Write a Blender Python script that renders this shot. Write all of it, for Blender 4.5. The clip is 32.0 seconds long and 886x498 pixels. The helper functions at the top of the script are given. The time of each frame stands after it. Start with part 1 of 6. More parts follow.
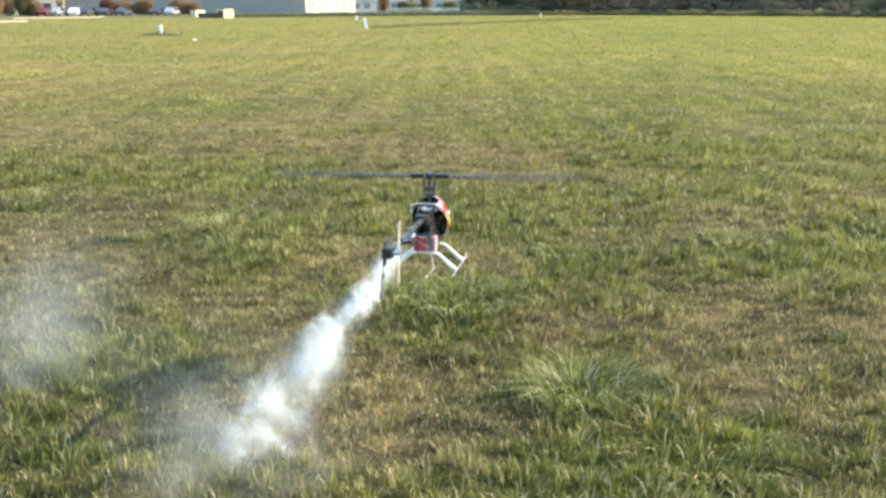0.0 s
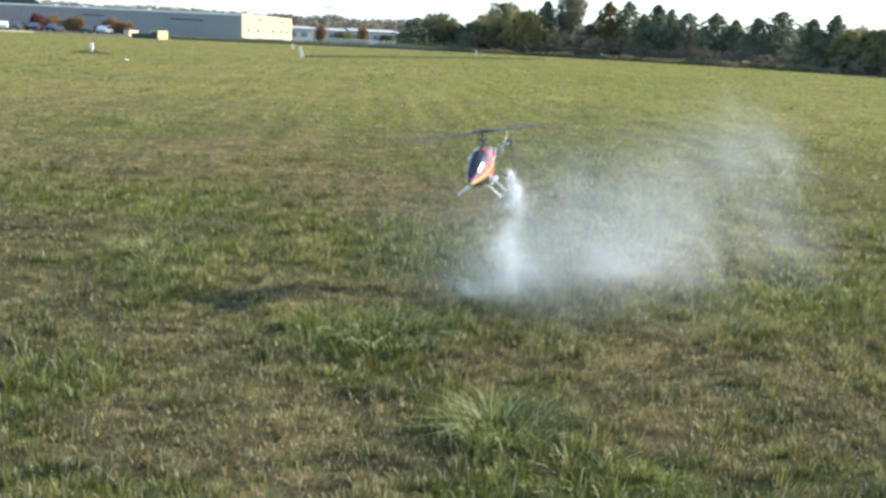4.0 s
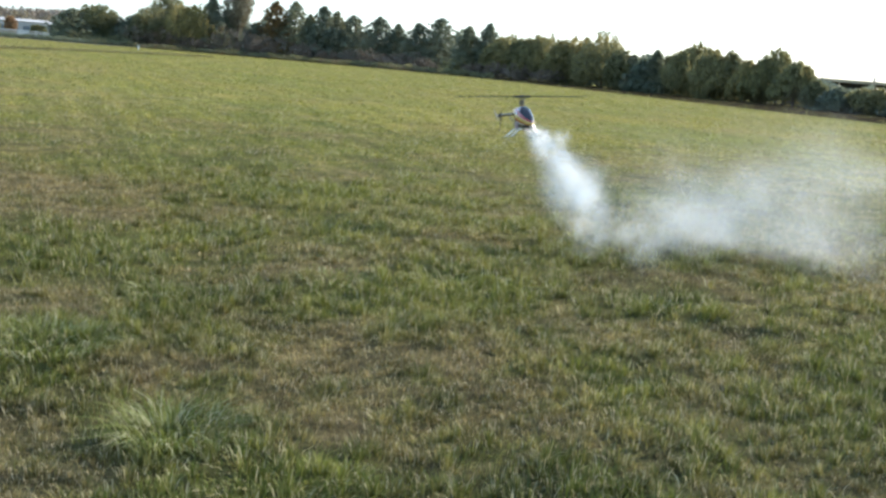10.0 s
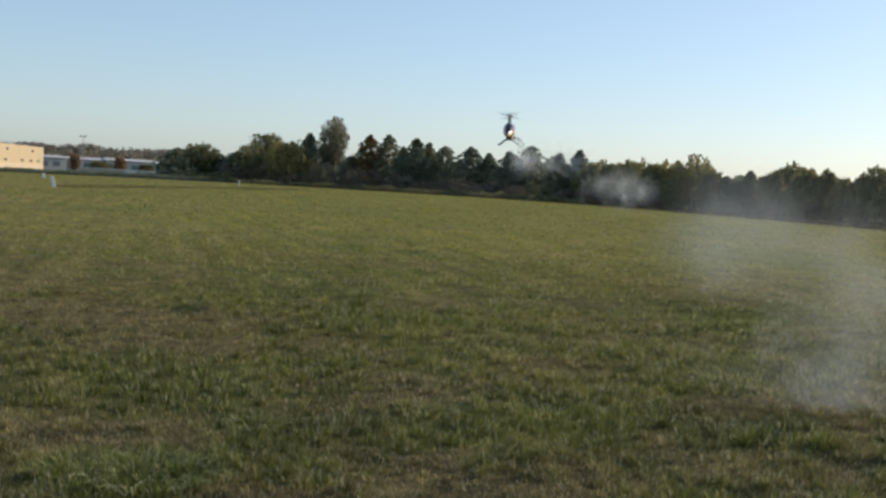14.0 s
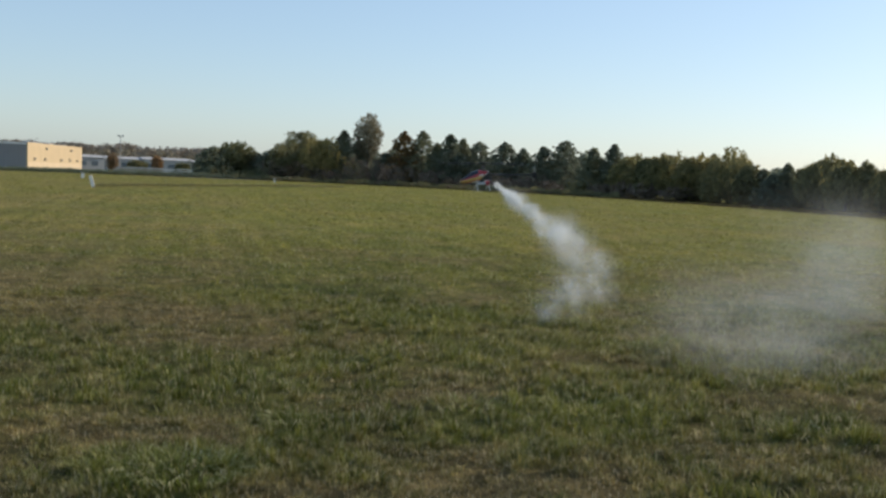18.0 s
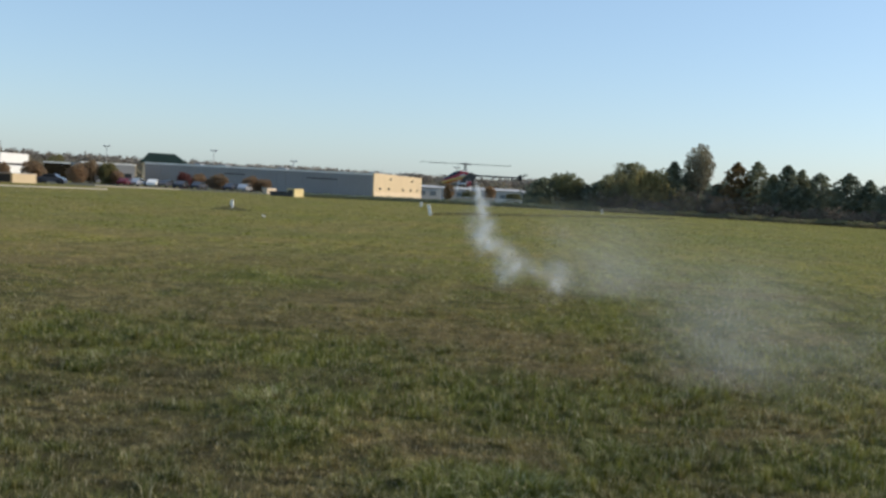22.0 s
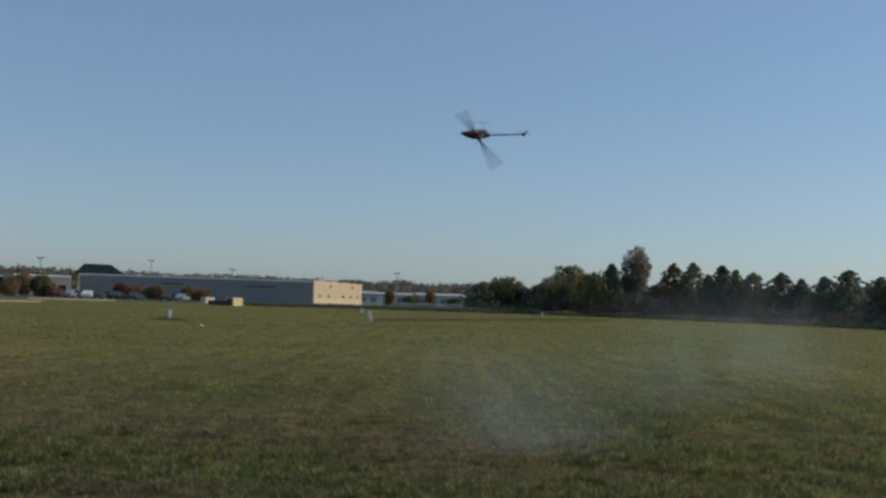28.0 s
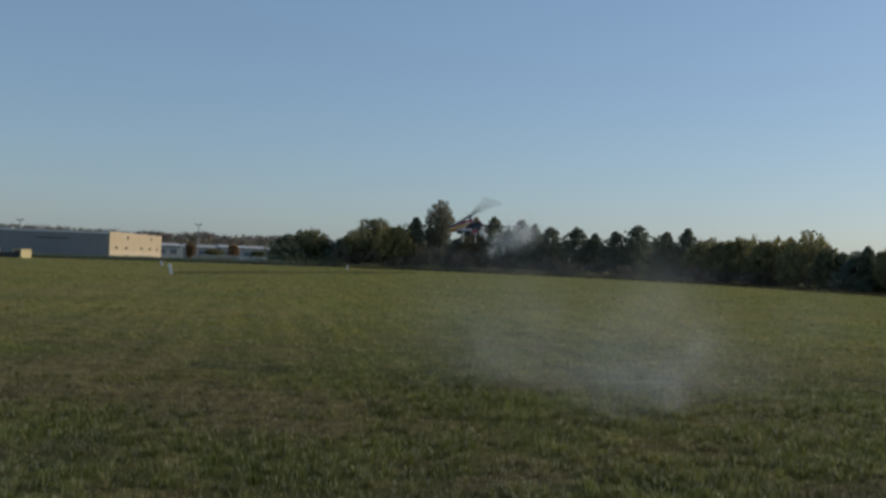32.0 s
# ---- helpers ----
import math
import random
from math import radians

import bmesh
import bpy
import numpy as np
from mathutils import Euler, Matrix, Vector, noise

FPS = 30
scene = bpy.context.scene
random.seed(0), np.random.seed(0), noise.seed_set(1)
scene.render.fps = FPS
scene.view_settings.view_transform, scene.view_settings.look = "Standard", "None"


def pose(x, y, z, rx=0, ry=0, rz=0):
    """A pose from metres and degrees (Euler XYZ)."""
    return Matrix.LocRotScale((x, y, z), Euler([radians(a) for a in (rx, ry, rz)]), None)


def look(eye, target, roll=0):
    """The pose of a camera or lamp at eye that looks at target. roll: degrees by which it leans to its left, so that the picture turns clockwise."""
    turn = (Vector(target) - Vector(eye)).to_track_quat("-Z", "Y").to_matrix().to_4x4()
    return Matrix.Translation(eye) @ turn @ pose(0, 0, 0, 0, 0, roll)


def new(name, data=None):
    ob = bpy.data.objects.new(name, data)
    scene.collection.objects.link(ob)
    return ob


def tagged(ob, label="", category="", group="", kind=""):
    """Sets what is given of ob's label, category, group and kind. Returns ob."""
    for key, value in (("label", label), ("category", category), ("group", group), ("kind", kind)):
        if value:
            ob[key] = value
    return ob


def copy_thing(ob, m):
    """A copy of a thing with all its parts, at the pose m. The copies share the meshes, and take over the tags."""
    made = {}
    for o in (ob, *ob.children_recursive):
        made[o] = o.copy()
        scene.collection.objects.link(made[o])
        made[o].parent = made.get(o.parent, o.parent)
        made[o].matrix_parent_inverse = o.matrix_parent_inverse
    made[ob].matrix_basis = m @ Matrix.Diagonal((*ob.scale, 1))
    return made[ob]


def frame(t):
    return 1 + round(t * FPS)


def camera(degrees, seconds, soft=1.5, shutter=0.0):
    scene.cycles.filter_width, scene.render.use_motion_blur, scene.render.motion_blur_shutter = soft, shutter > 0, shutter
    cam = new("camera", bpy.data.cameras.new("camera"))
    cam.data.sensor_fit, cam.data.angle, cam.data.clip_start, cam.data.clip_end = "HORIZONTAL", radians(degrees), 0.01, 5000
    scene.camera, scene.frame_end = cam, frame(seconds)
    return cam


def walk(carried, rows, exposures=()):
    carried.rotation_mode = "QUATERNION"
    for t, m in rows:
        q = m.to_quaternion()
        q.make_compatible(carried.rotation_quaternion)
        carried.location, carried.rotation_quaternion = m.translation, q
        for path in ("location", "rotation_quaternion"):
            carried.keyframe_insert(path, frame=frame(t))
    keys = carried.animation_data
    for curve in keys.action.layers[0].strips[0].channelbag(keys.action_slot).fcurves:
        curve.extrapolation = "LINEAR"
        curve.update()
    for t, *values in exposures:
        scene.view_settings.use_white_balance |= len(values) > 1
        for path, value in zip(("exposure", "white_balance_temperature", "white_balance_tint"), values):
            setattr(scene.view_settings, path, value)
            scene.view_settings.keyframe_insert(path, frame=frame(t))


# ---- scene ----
cam = camera(46.0, 32.0, soft=2.75, shutter=0.35)

# seconds, eye (x, y, z), turn (degrees)
PATH = [
    (0.0, -0.012, 0.001, 1.596, 76.88, 0.15, -0.02),
    (0.5, -0.010, 0.000, 1.596, 77.55, -0.23, 0.31),
    (1.0, -0.011, 0.000, 1.594, 78.04, -1.20, 0.47),
    (1.5, -0.010, 0.001, 1.596, 78.22, -1.07, 0.16),
    (2.0, -0.008, 0.001, 1.595, 78.78, -1.38, -0.27),
    (2.5, -0.008, 0.001, 1.597, 78.28, -1.37, -0.49),
    (4.5, 0.004, 0.004, 1.602, 79.40, -3.21, -5.71),
    (5.0, 0.005, 0.004, 1.603, 80.83, -3.24, -8.43),
    (5.5, 0.003, 0.004, 1.602, 81.27, -3.25, -10.25),
    (6.0, 0.003, 0.005, 1.603, 81.74, -3.04, -12.38),
    (6.5, 0.001, 0.004, 1.600, 81.26, -3.12, -13.81),
    (7.0, 0.003, 0.003, 1.597, 81.03, -3.45, -15.33),
    (7.5, 0.003, 0.003, 1.598, 81.07, -3.43, -16.54),
    (8.0, 0.007, -0.000, 1.595, 80.91, -3.70, -17.76),
    (8.5, 0.008, -0.002, 1.593, 80.40, -4.43, -18.51),
    (9.0, 0.011, -0.002, 1.595, 80.24, -4.36, -19.77),
    (9.5, 0.012, -0.004, 1.592, 79.90, -4.34, -21.32),
    (10.0, 0.013, -0.004, 1.594, 79.90, -4.68, -21.23),
    (10.5, 0.013, -0.004, 1.597, 80.52, -3.94, -20.70),
    (11.0, 0.011, -0.003, 1.600, 81.43, -3.50, -19.48),
    (11.5, 0.009, -0.002, 1.603, 82.68, -2.95, -18.48),
    (12.0, 0.006, 0.001, 1.609, 84.58, -2.45, -17.41),
    (12.5, 0.004, 0.002, 1.612, 86.34, -3.11, -16.47),
    (13.0, 0.003, 0.002, 1.613, 87.23, -2.65, -16.22),
    (13.5, 0.002, 0.002, 1.612, 86.79, -3.00, -16.23),
    (14.0, 0.002, 0.003, 1.613, 86.48, -3.11, -16.26),
    (14.5, 0.001, 0.003, 1.615, 86.20, -3.19, -16.31),
    (16.5, 0.008, 0.000, 1.613, 87.79, -1.98, -15.24),
    (17.0, 0.010, -0.001, 1.612, 86.90, -2.58, -14.61),
    (17.5, 0.011, -0.002, 1.610, 86.77, -3.05, -14.91),
    (18.0, 0.011, -0.002, 1.609, 86.16, -2.55, -14.38),
    (18.5, 0.010, -0.002, 1.608, 85.37, -2.42, -12.86),
    (19.0, 0.009, -0.001, 1.609, 85.17, -1.66, -11.16),
    (19.5, 0.008, -0.001, 1.608, 85.69, -1.73, -8.65),
    (20.0, 0.008, -0.002, 1.604, 86.01, -2.51, -5.83),
    (20.5, 0.009, -0.003, 1.601, 86.52, -2.35, -2.70),
    (21.0, 0.009, -0.004, 1.600, 86.48, -2.71, -0.47),
    (21.5, 0.008, -0.003, 1.599, 86.52, -3.28, 1.63),
    (22.0, 0.007, -0.002, 1.600, 86.98, -3.10, 3.47),
    (22.5, 0.006, -0.002, 1.600, 87.89, -3.14, 4.83),
    (23.0, 0.006, -0.002, 1.600, 90.32, -3.64, 5.16),
    (23.5, 0.006, -0.001, 1.600, 90.76, -3.37, 4.79),
    (24.0, 0.005, -0.001, 1.600, 90.79, -3.63, 5.11),
    (24.5, 0.005, -0.001, 1.600, 92.05, -3.94, 4.08),
    (26.5, 0.001, -0.000, 1.600, 92.27, -2.20, 2.17),
    (27.0, 0.001, -0.000, 1.600, 93.00, -2.88, 0.84),
    (27.5, 0.001, -0.000, 1.600, 93.17, -2.47, 0.64),
    (28.0, 0.001, -0.000, 1.600, 92.91, -2.03, 0.21),
    (28.5, 0.001, -0.000, 1.600, 92.30, -1.17, -1.77),
    (29.0, 0.001, 0.000, 1.600, 91.14, -1.84, -2.29),
    (29.5, 0.001, 0.000, 1.600, 90.31, -3.07, -3.51),
    (30.0, 0.001, 0.000, 1.600, 91.27, -5.25, -7.00),
    (30.5, 0.001, 0.000, 1.600, 90.95, -4.32, -8.09),
    (31.0, 0.001, 0.000, 1.600, 91.80, -3.36, -8.67),
    (31.5, 0.001, -0.000, 1.600, 93.47, -2.47, -10.36),
    (32.0, 0.001, -0.000, 1.600, 90.71, -2.18, -10.46),
]
# stops of the film camera's own gain
GAIN = [(0.0, 1.9, 6750, 9), (1.0, 1.66, 6650, 9), (2.5, 1.62, 6500, 9), (5.0, 1.32, 5950, 10), (7.0, 1.27, 5900, 10), (9.0, 1.38, 6150, 10), (11.3, 1.3, 6250, 11), (12.2, 0.95, 6350, 13), (12.8, 0.25, 6350, 15),
        (14.5, 0.2, 6600, 13), (17.0, 0.06, 6500, 13), (19.0, 0.46, 6700, 13), (20.0, 0.44, 6750, 13), (21.0, 0.30, 6500, 12), (22.0, 0.30, 6300, 12), (23.2, -0.09, 6180, 12), (24.0, -0.27, 6120, 12), (27.0, -0.46, 6030, 12),
        (28.5, -0.44, 6050, 12), (30.0, -0.36, 6080, 12), (31.0, -0.36, 6100, 12), (32.0, -0.52, 6120, 12)]
walk(cam, [(t, pose(*p)) for t, *p in PATH], GAIN)

# ------------------------------------------------------------------ sky and sun
SUN_AZ, SUN_EL = 78.0, 29.0          # degrees to the right of straight ahead, degrees up
world = bpy.data.worlds.new("sky")
scene.world = world
world.use_nodes = True
wn = world.node_tree
for n in list(wn.nodes):
    wn.nodes.remove(n)
sky = wn.nodes.new("ShaderNodeTexSky")
sky.sky_type = 'NISHITA'
sky.sun_disc = False
sky.sun_elevation, sky.sun_rotation = radians(SUN_EL), radians(SUN_AZ)
sky.air_density, sky.dust_density, sky.ozone_density = 1.0, 0.8, 2.9
bg = wn.nodes.new("ShaderNodeBackground")
bg.inputs[1].default_value = 0.14
wo = wn.nodes.new("ShaderNodeOutputWorld")
# light even haze over the clear sky
haze = wn.nodes.new("ShaderNodeMix")
haze.data_type = 'RGBA'
haze.inputs[0].default_value, haze.inputs[7].default_value = 0.38, (2.25, 3.3, 4.05, 1.0)
wn.links.new(sky.outputs[0], haze.inputs[6])
wn.links.new(haze.outputs[2], bg.inputs[0])
wn.links.new(bg.outputs[0], wo.inputs[0])

scene.cycles.transparent_max_bounces = 320   # many thin layers of smoke

sun = new("sun", bpy.data.lights.new("sun", 'SUN'))
sun.data.energy, sun.data.angle, sun.data.color = 3.2, radians(0.6), (1.0, 0.86, 0.66)
sa, se = radians(SUN_AZ), radians(SUN_EL)
sun.matrix_world = look((60 * math.sin(sa) * math.cos(se), 60 * math.cos(sa) * math.cos(se), 60 * math.sin(se)), (0, 0, 0))


# ------------------------------------------------------------------ materials
def rgba(c):
    return (c[0], c[1], c[2], 1.0)


class Mat:
    """A node material with a few shorthands."""

    def __init__(self, name):
        self.m = bpy.data.materials.new(name)
        self.m.use_nodes = True
        self.t = self.m.node_tree
        for n in list(self.t.nodes):
            self.t.nodes.remove(n)
        self.out = self.n("OutputMaterial")

    def n(self, kind, **values):
        node = self.t.nodes.new("ShaderNode" + kind)
        for k, v in values.items():
            node.inputs[k].default_value = v
        return node

    def link(self, a, b):
        self.t.links.new(a, b)
        return self

    def coords(self, world_space=False, scale=(1, 1, 1), turn=0.0):
        if world_space:
            src = self.n("NewGeometry").outputs["Position"]
        else:
            src = self.n("TexCoord").outputs["Object"]
        mp = self.n("Mapping")
        mp.inputs["Scale"].default_value = scale
        mp.inputs["Rotation"].default_value = (0, 0, turn)
        self.link(src, mp.inputs[0])
        return mp.outputs[0]

    def noise(self, co, scale, detail=3.0, rough=0.55):
        nz = self.n("TexNoise", Scale=scale, Detail=detail, Roughness=rough)
        self.link(co, nz.inputs["Vector"])
        return nz.outputs["Fac"]

    def ramp(self, fac, stops):
        r = self.n("ValToRGB")
        e = r.color_ramp.elements
        while len(e) > 1:
            e.remove(e[-1])
        e[0].position, e[0].color = stops[0][0], rgba(stops[0][1])
        for p, c in stops[1:]:
            x = e.new(p)
            x.color = rgba(c)
        self.link(fac, r.inputs[0])
        return r.outputs[0]

    def mix(self, fac, a, b, blend='MIX'):
        mx = self.n("Mix")
        mx.data_type, mx.blend_type = 'RGBA', blend
        for sock, v in ((mx.inputs[0], fac), (mx.inputs[6], a), (mx.inputs[7], b)):
            if isinstance(v, (int, float)):
                sock.default_value = v
            elif isinstance(v, tuple):
                sock.default_value = rgba(v)
            else:
                self.link(v, sock)
        return mx.outputs[2]

    def bump(self, h, strength, dist):
        b = self.n("Bump", Strength=strength, Distance=dist)
        self.link(h, b.inputs["Height"])
        return b.outputs[0]

    def surface(self, colour, rough=0.6, metal=0.0, normal=None, coat=0.0, spec=0.5):
        p = self.n("BsdfPrincipled", Roughness=rough, Metallic=metal)
        p.inputs["Coat Weight"].default_value = coat
        p.inputs["Specular IOR Level"].default_value = spec
        if isinstance(colour, tuple):
            p.inputs["Base Color"].default_value = rgba(colour)
        else:
            self.link(colour, p.inputs["Base Color"])
        if normal:
            self.link(normal, p.inputs["Normal"])
        return p

    def done(self, shader):
        self.link(shader.outputs[0], self.out.inputs[0])
        return self.m


def plain(name, c, rough=0.5, metal=0.0, vary=0.12, scale=6.0, coat=0.0, bump=0.0, spec=0.5):
    """A painted or moulded surface, with slight stains and grain."""
    k = Mat(name)
    co = k.coords()
    big, fine = k.noise(co, scale, 4.0), k.noise(co, scale * 9, 3.0)
    dark = tuple(v * (1 - 2 * vary) for v in c)
    lite = tuple(min(1.0, v * (1 + vary)) for v in c)
    col = k.mix(fine, k.ramp(big, [(0.3, dark), (0.7, lite)]), c)
    return k.done(k.surface(col, rough, metal, k.bump(fine, bump, 0.01) if bump else None, coat, spec))


def turf(name, blades):
    """Autumn meadow: green, olive and straw clumps of several sizes, the same for soil and for blades."""
    k = Mat(name)
    co = k.coords(True)
    flat = k.n("Mapping")
    flat.inputs["Scale"].default_value = (1, 1, 0)
    k.link(co, flat.inputs[0])
    co = flat.outputs[0]
    rows = k.coords(True, (2.2, 0.12, 0), radians(11))
    far, near = k.noise(co, 0.13, 3.0), k.noise(co, 5.0, 4.0, 0.7)
    mow = k.noise(rows, 1.0, 2.0)
    green = k.ramp(near, [(0.34, (0.066, 0.081, 0.022)), (0.5, (0.127, 0.140, 0.035)), (0.66, (0.195, 0.203, 0.052))])
    straw = k.ramp(near, [(0.34, (0.088, 0.070, 0.038)), (0.52, (0.212, 0.166, 0.086)), (0.68, (0.345, 0.275, 0.152))])
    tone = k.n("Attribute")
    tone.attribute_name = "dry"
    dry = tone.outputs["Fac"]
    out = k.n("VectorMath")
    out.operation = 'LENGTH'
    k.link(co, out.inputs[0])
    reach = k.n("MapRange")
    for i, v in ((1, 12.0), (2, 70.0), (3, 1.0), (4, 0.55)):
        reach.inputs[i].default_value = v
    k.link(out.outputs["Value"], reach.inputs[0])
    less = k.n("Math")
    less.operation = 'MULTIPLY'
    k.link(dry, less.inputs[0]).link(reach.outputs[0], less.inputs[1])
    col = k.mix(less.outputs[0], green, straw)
    # Brighter with distance: sunlit blade tips at a low view, put into the colour.
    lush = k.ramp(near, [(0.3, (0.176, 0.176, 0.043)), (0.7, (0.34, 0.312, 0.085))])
    far_light = k.n("MapRange")
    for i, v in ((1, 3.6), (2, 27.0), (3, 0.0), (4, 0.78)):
        far_light.inputs[i].default_value = v
    k.link(out.outputs["Value"], far_light.inputs[0])
    far_lit_straw = k.ramp(near, [(0.3, (0.188, 0.157, 0.066)), (0.7, (0.365, 0.302, 0.135))])
    col = k.mix(far_light.outputs[0], col, k.mix(less.outputs[0], lush, far_lit_straw))
    stripe = k.ramp(mow, [(0.40, (0.80, 0.84, 0.78)), (0.62, (1.13, 1.12, 1.07))])
    col = k.mix(0.8, col, stripe, 'MULTIPLY')
    # Coarse, then fine dark dashes: shadows of grass clumps put into the colour.
    clump_shadow = k.noise(k.coords(True, (0.55, 2.3, 0), radians(-4)), 1.0, 4.0, 0.6)
    col = k.mix(0.85, col, k.ramp(clump_shadow, [(0.36, (0.63, 0.67, 0.65)), (0.5, (1, 1, 1)), (0.66, (1.14, 1.12, 1.08))]), 'MULTIPLY')
    fine_clump_shadow = k.noise(k.coords(True, (1.3, 4.6, 0), radians(3)), 1.0, 3.0, 0.6)
    col = k.mix(0.9, col, k.ramp(fine_clump_shadow, [(0.33, (0.54, 0.60, 0.56)), (0.45, (1.03, 1.03, 1.02)), (0.66, (1.24, 1.21, 1.15))]), 'MULTIPLY')
    broad = k.ramp(far, [(0.35, (0.80, 0.92, 0.78)), (0.62, (1.18, 1.10, 1.05))])
    col = k.mix(0.7, col, broad, 'MULTIPLY')
    if not blades:
        fine = k.noise(co, 26.0, 4.0, 0.7)
        # Bare soil, darkened most nearby: shade between the blades put into its colour.
        bare = k.n("MapRange")
        for i, v in ((1, 4.0), (2, 30.0), (3, 0.9), (4, 0.42)):
            bare.inputs[i].default_value = v
        k.link(out.outputs["Value"], bare.inputs[0])
        col = k.mix(k.ramp(fine, [(0.35, (0, 0, 0)), (0.7, (0.6, 0.6, 0.6))]), k.mix(bare.outputs[0], col, (0.042, 0.037, 0.023)), col)
        p = k.surface(col, 0.9, 0.0, k.bump(k.mix(0.5, fine, near), 0.9, 0.08), spec=0.02)
        return k.done(p)
    isl = k.n("NewGeometry").outputs["Random Per Island"]
    tint = k.ramp(isl, [(0.0, (0.55, 0.63, 0.58)), (0.4, (0.95, 1.0, 0.95)), (0.75, (1.32, 1.3, 1.2)), (0.92, (1.75, 1.68, 1.6))])
    col = k.mix(1.0, col, tint, 'MULTIPLY')
    col = k.mix(k.ramp(isl, [(0.84, (0, 0, 0)), (0.92, (0.7, 0.7, 0.7))]), col, (0.46, 0.42, 0.29))
    p = k.surface(col, 0.5, spec=0.3)
    tl = k.n("BsdfTranslucent")
    k.link(col, tl.inputs[0])
    mx = k.n("MixShader", Fac=0.38)
    k.link(p.outputs[0], mx.inputs[1]).link(tl.outputs[0], mx.inputs[2])
    return k.done(mx)


def leafage(name, stops, through_light=0.3):
    """Foliage: each leaf its own tone, each tree its own cast."""
    k = Mat(name)
    isl = k.n("NewGeometry").outputs["Random Per Island"]
    col = k.ramp(isl, stops)
    rnd = k.n("ObjectInfo").outputs["Random"]
    col = k.mix(0.5, col, k.ramp(rnd, [(0.0, (0.65, 0.75, 0.7)), (0.5, (1, 1, 1)), (1.0, (1.3, 1.15, 0.85))]), 'MULTIPLY')
    big = k.noise(k.coords(True), 0.35, 2.0)
    col = k.mix(0.4, col, k.ramp(big, [(0.3, (0.7, 0.75, 0.75)), (0.7, (1.25, 1.2, 1.0))]), 'MULTIPLY')
    p = k.surface(col, 0.6, spec=0.2)
    tl = k.n("BsdfTranslucent")
    k.link(col, tl.inputs[0])
    mx = k.n("MixShader", Fac=through_light)
    k.link(p.outputs[0], mx.inputs[1]).link(tl.outputs[0], mx.inputs[2])
    return k.done(mx)


def smoke_material(name, alpha, grain, low=0.38, high=0.64):
    """Thin smoke: bluish white droplets that scatter, each wisp ragged and fading out from its middle."""
    k = Mat(name)
    tc = k.n("TexCoord")
    gr = k.n("TexGradient")
    gr.gradient_type = 'SPHERICAL'
    k.link(tc.outputs["UV"], gr.inputs[0])
    wisps = k.noise(tc.outputs["Object"], grain, 3.0, 0.62)
    torn = k.n("MapRange")
    for i, v in ((1, low), (2, high), (3, 0.0), (4, 1.0)):
        torn.inputs[i].default_value = v
    k.link(wisps, torn.inputs[0])
    sq, tm, am = k.n("Math"), k.n("Math"), k.n("Math")
    sq.operation, tm.operation, am.operation = 'POWER', 'MULTIPLY', 'MULTIPLY'
    sq.inputs[1].default_value = 1.3
    am.inputs[1].default_value = alpha
    k.link(gr.outputs["Fac"], sq.inputs[0]).link(sq.outputs[0], tm.inputs[0]).link(torn.outputs[0], tm.inputs[1]).link(tm.outputs[0], am.inputs[0])
    df, tl, ad = k.n("BsdfDiffuse", Color=(0.85, 0.88, 0.89, 1)), k.n("BsdfTranslucent", Color=(0.85, 0.88, 0.89, 1)), k.n("MixShader", Fac=0.5)
    k.link(df.outputs[0], ad.inputs[1]).link(tl.outputs[0], ad.inputs[2])
    tr, mx = k.n("BsdfTransparent"), k.n("MixShader")
    k.link(am.outputs[0], mx.inputs[0]).link(tr.outputs[0], mx.inputs[1]).link(ad.outputs[0], mx.inputs[2])
    return k.done(mx)


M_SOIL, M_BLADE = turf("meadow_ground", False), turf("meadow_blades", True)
M_PINE = leafage("pine_needles", [(0, (0.165, 0.191, 0.151)), (0.6, (0.197, 0.225, 0.168)), (1, (0.244, 0.258, 0.174))], 0.45)
M_RUSTPINE = leafage("rusty_needles", [(0, (0.10, 0.085, 0.06)), (0.6, (0.18, 0.13, 0.065)), (1, (0.32, 0.2, 0.07))], 0.4)
M_TUFT = leafage("tuft_blades", [(0, (0.10, 0.125, 0.035)), (0.5, (0.20, 0.225, 0.055)), (0.72, (0.30, 0.31, 0.10)), (0.84, (0.52, 0.49, 0.31))], 0.45)
M_BROAD = leafage("broad_leaves", [(0, (0.174, 0.176, 0.099)), (0.6, (0.209, 0.206, 0.111)), (1, (0.273, 0.249, 0.122))], 0.45)
M_WILLOW = leafage("willow_leaves", [(0, (0.21, 0.20, 0.105)), (0.6, (0.26, 0.24, 0.118)), (1, (0.38, 0.32, 0.14))], 0.5)
M_RUST = leafage("autumn_leaves", [(0, (0.24, 0.17, 0.115)), (0.6, (0.32, 0.22, 0.14)), (1, (0.42, 0.27, 0.15))], 0.45)
# Skyline woods: the air's haze is mixed into these paler, greyer colours.
M_HAZED_WOOD = leafage("hazed_bare_woods", [(0, (0.23, 0.20, 0.18)), (0.6, (0.28, 0.24, 0.21)), (1, (0.33, 0.28, 0.235))], 0.35)
M_HAZED_LEAF = leafage("hazed_leaves", [(0, (0.21, 0.19, 0.15)), (0.6, (0.25, 0.225, 0.17)), (1, (0.32, 0.265, 0.19))], 0.4)
M_REDLEAF = leafage("red_leaves", [(0, (0.17, 0.07, 0.065)), (1, (0.28, 0.10, 0.09))], 0.4)
M_TWIG = leafage("bare_twigs", [(0, (0.14, 0.108, 0.088)), (0.6, (0.205, 0.162, 0.13)), (1, (0.28, 0.23, 0.175))], 0.2)
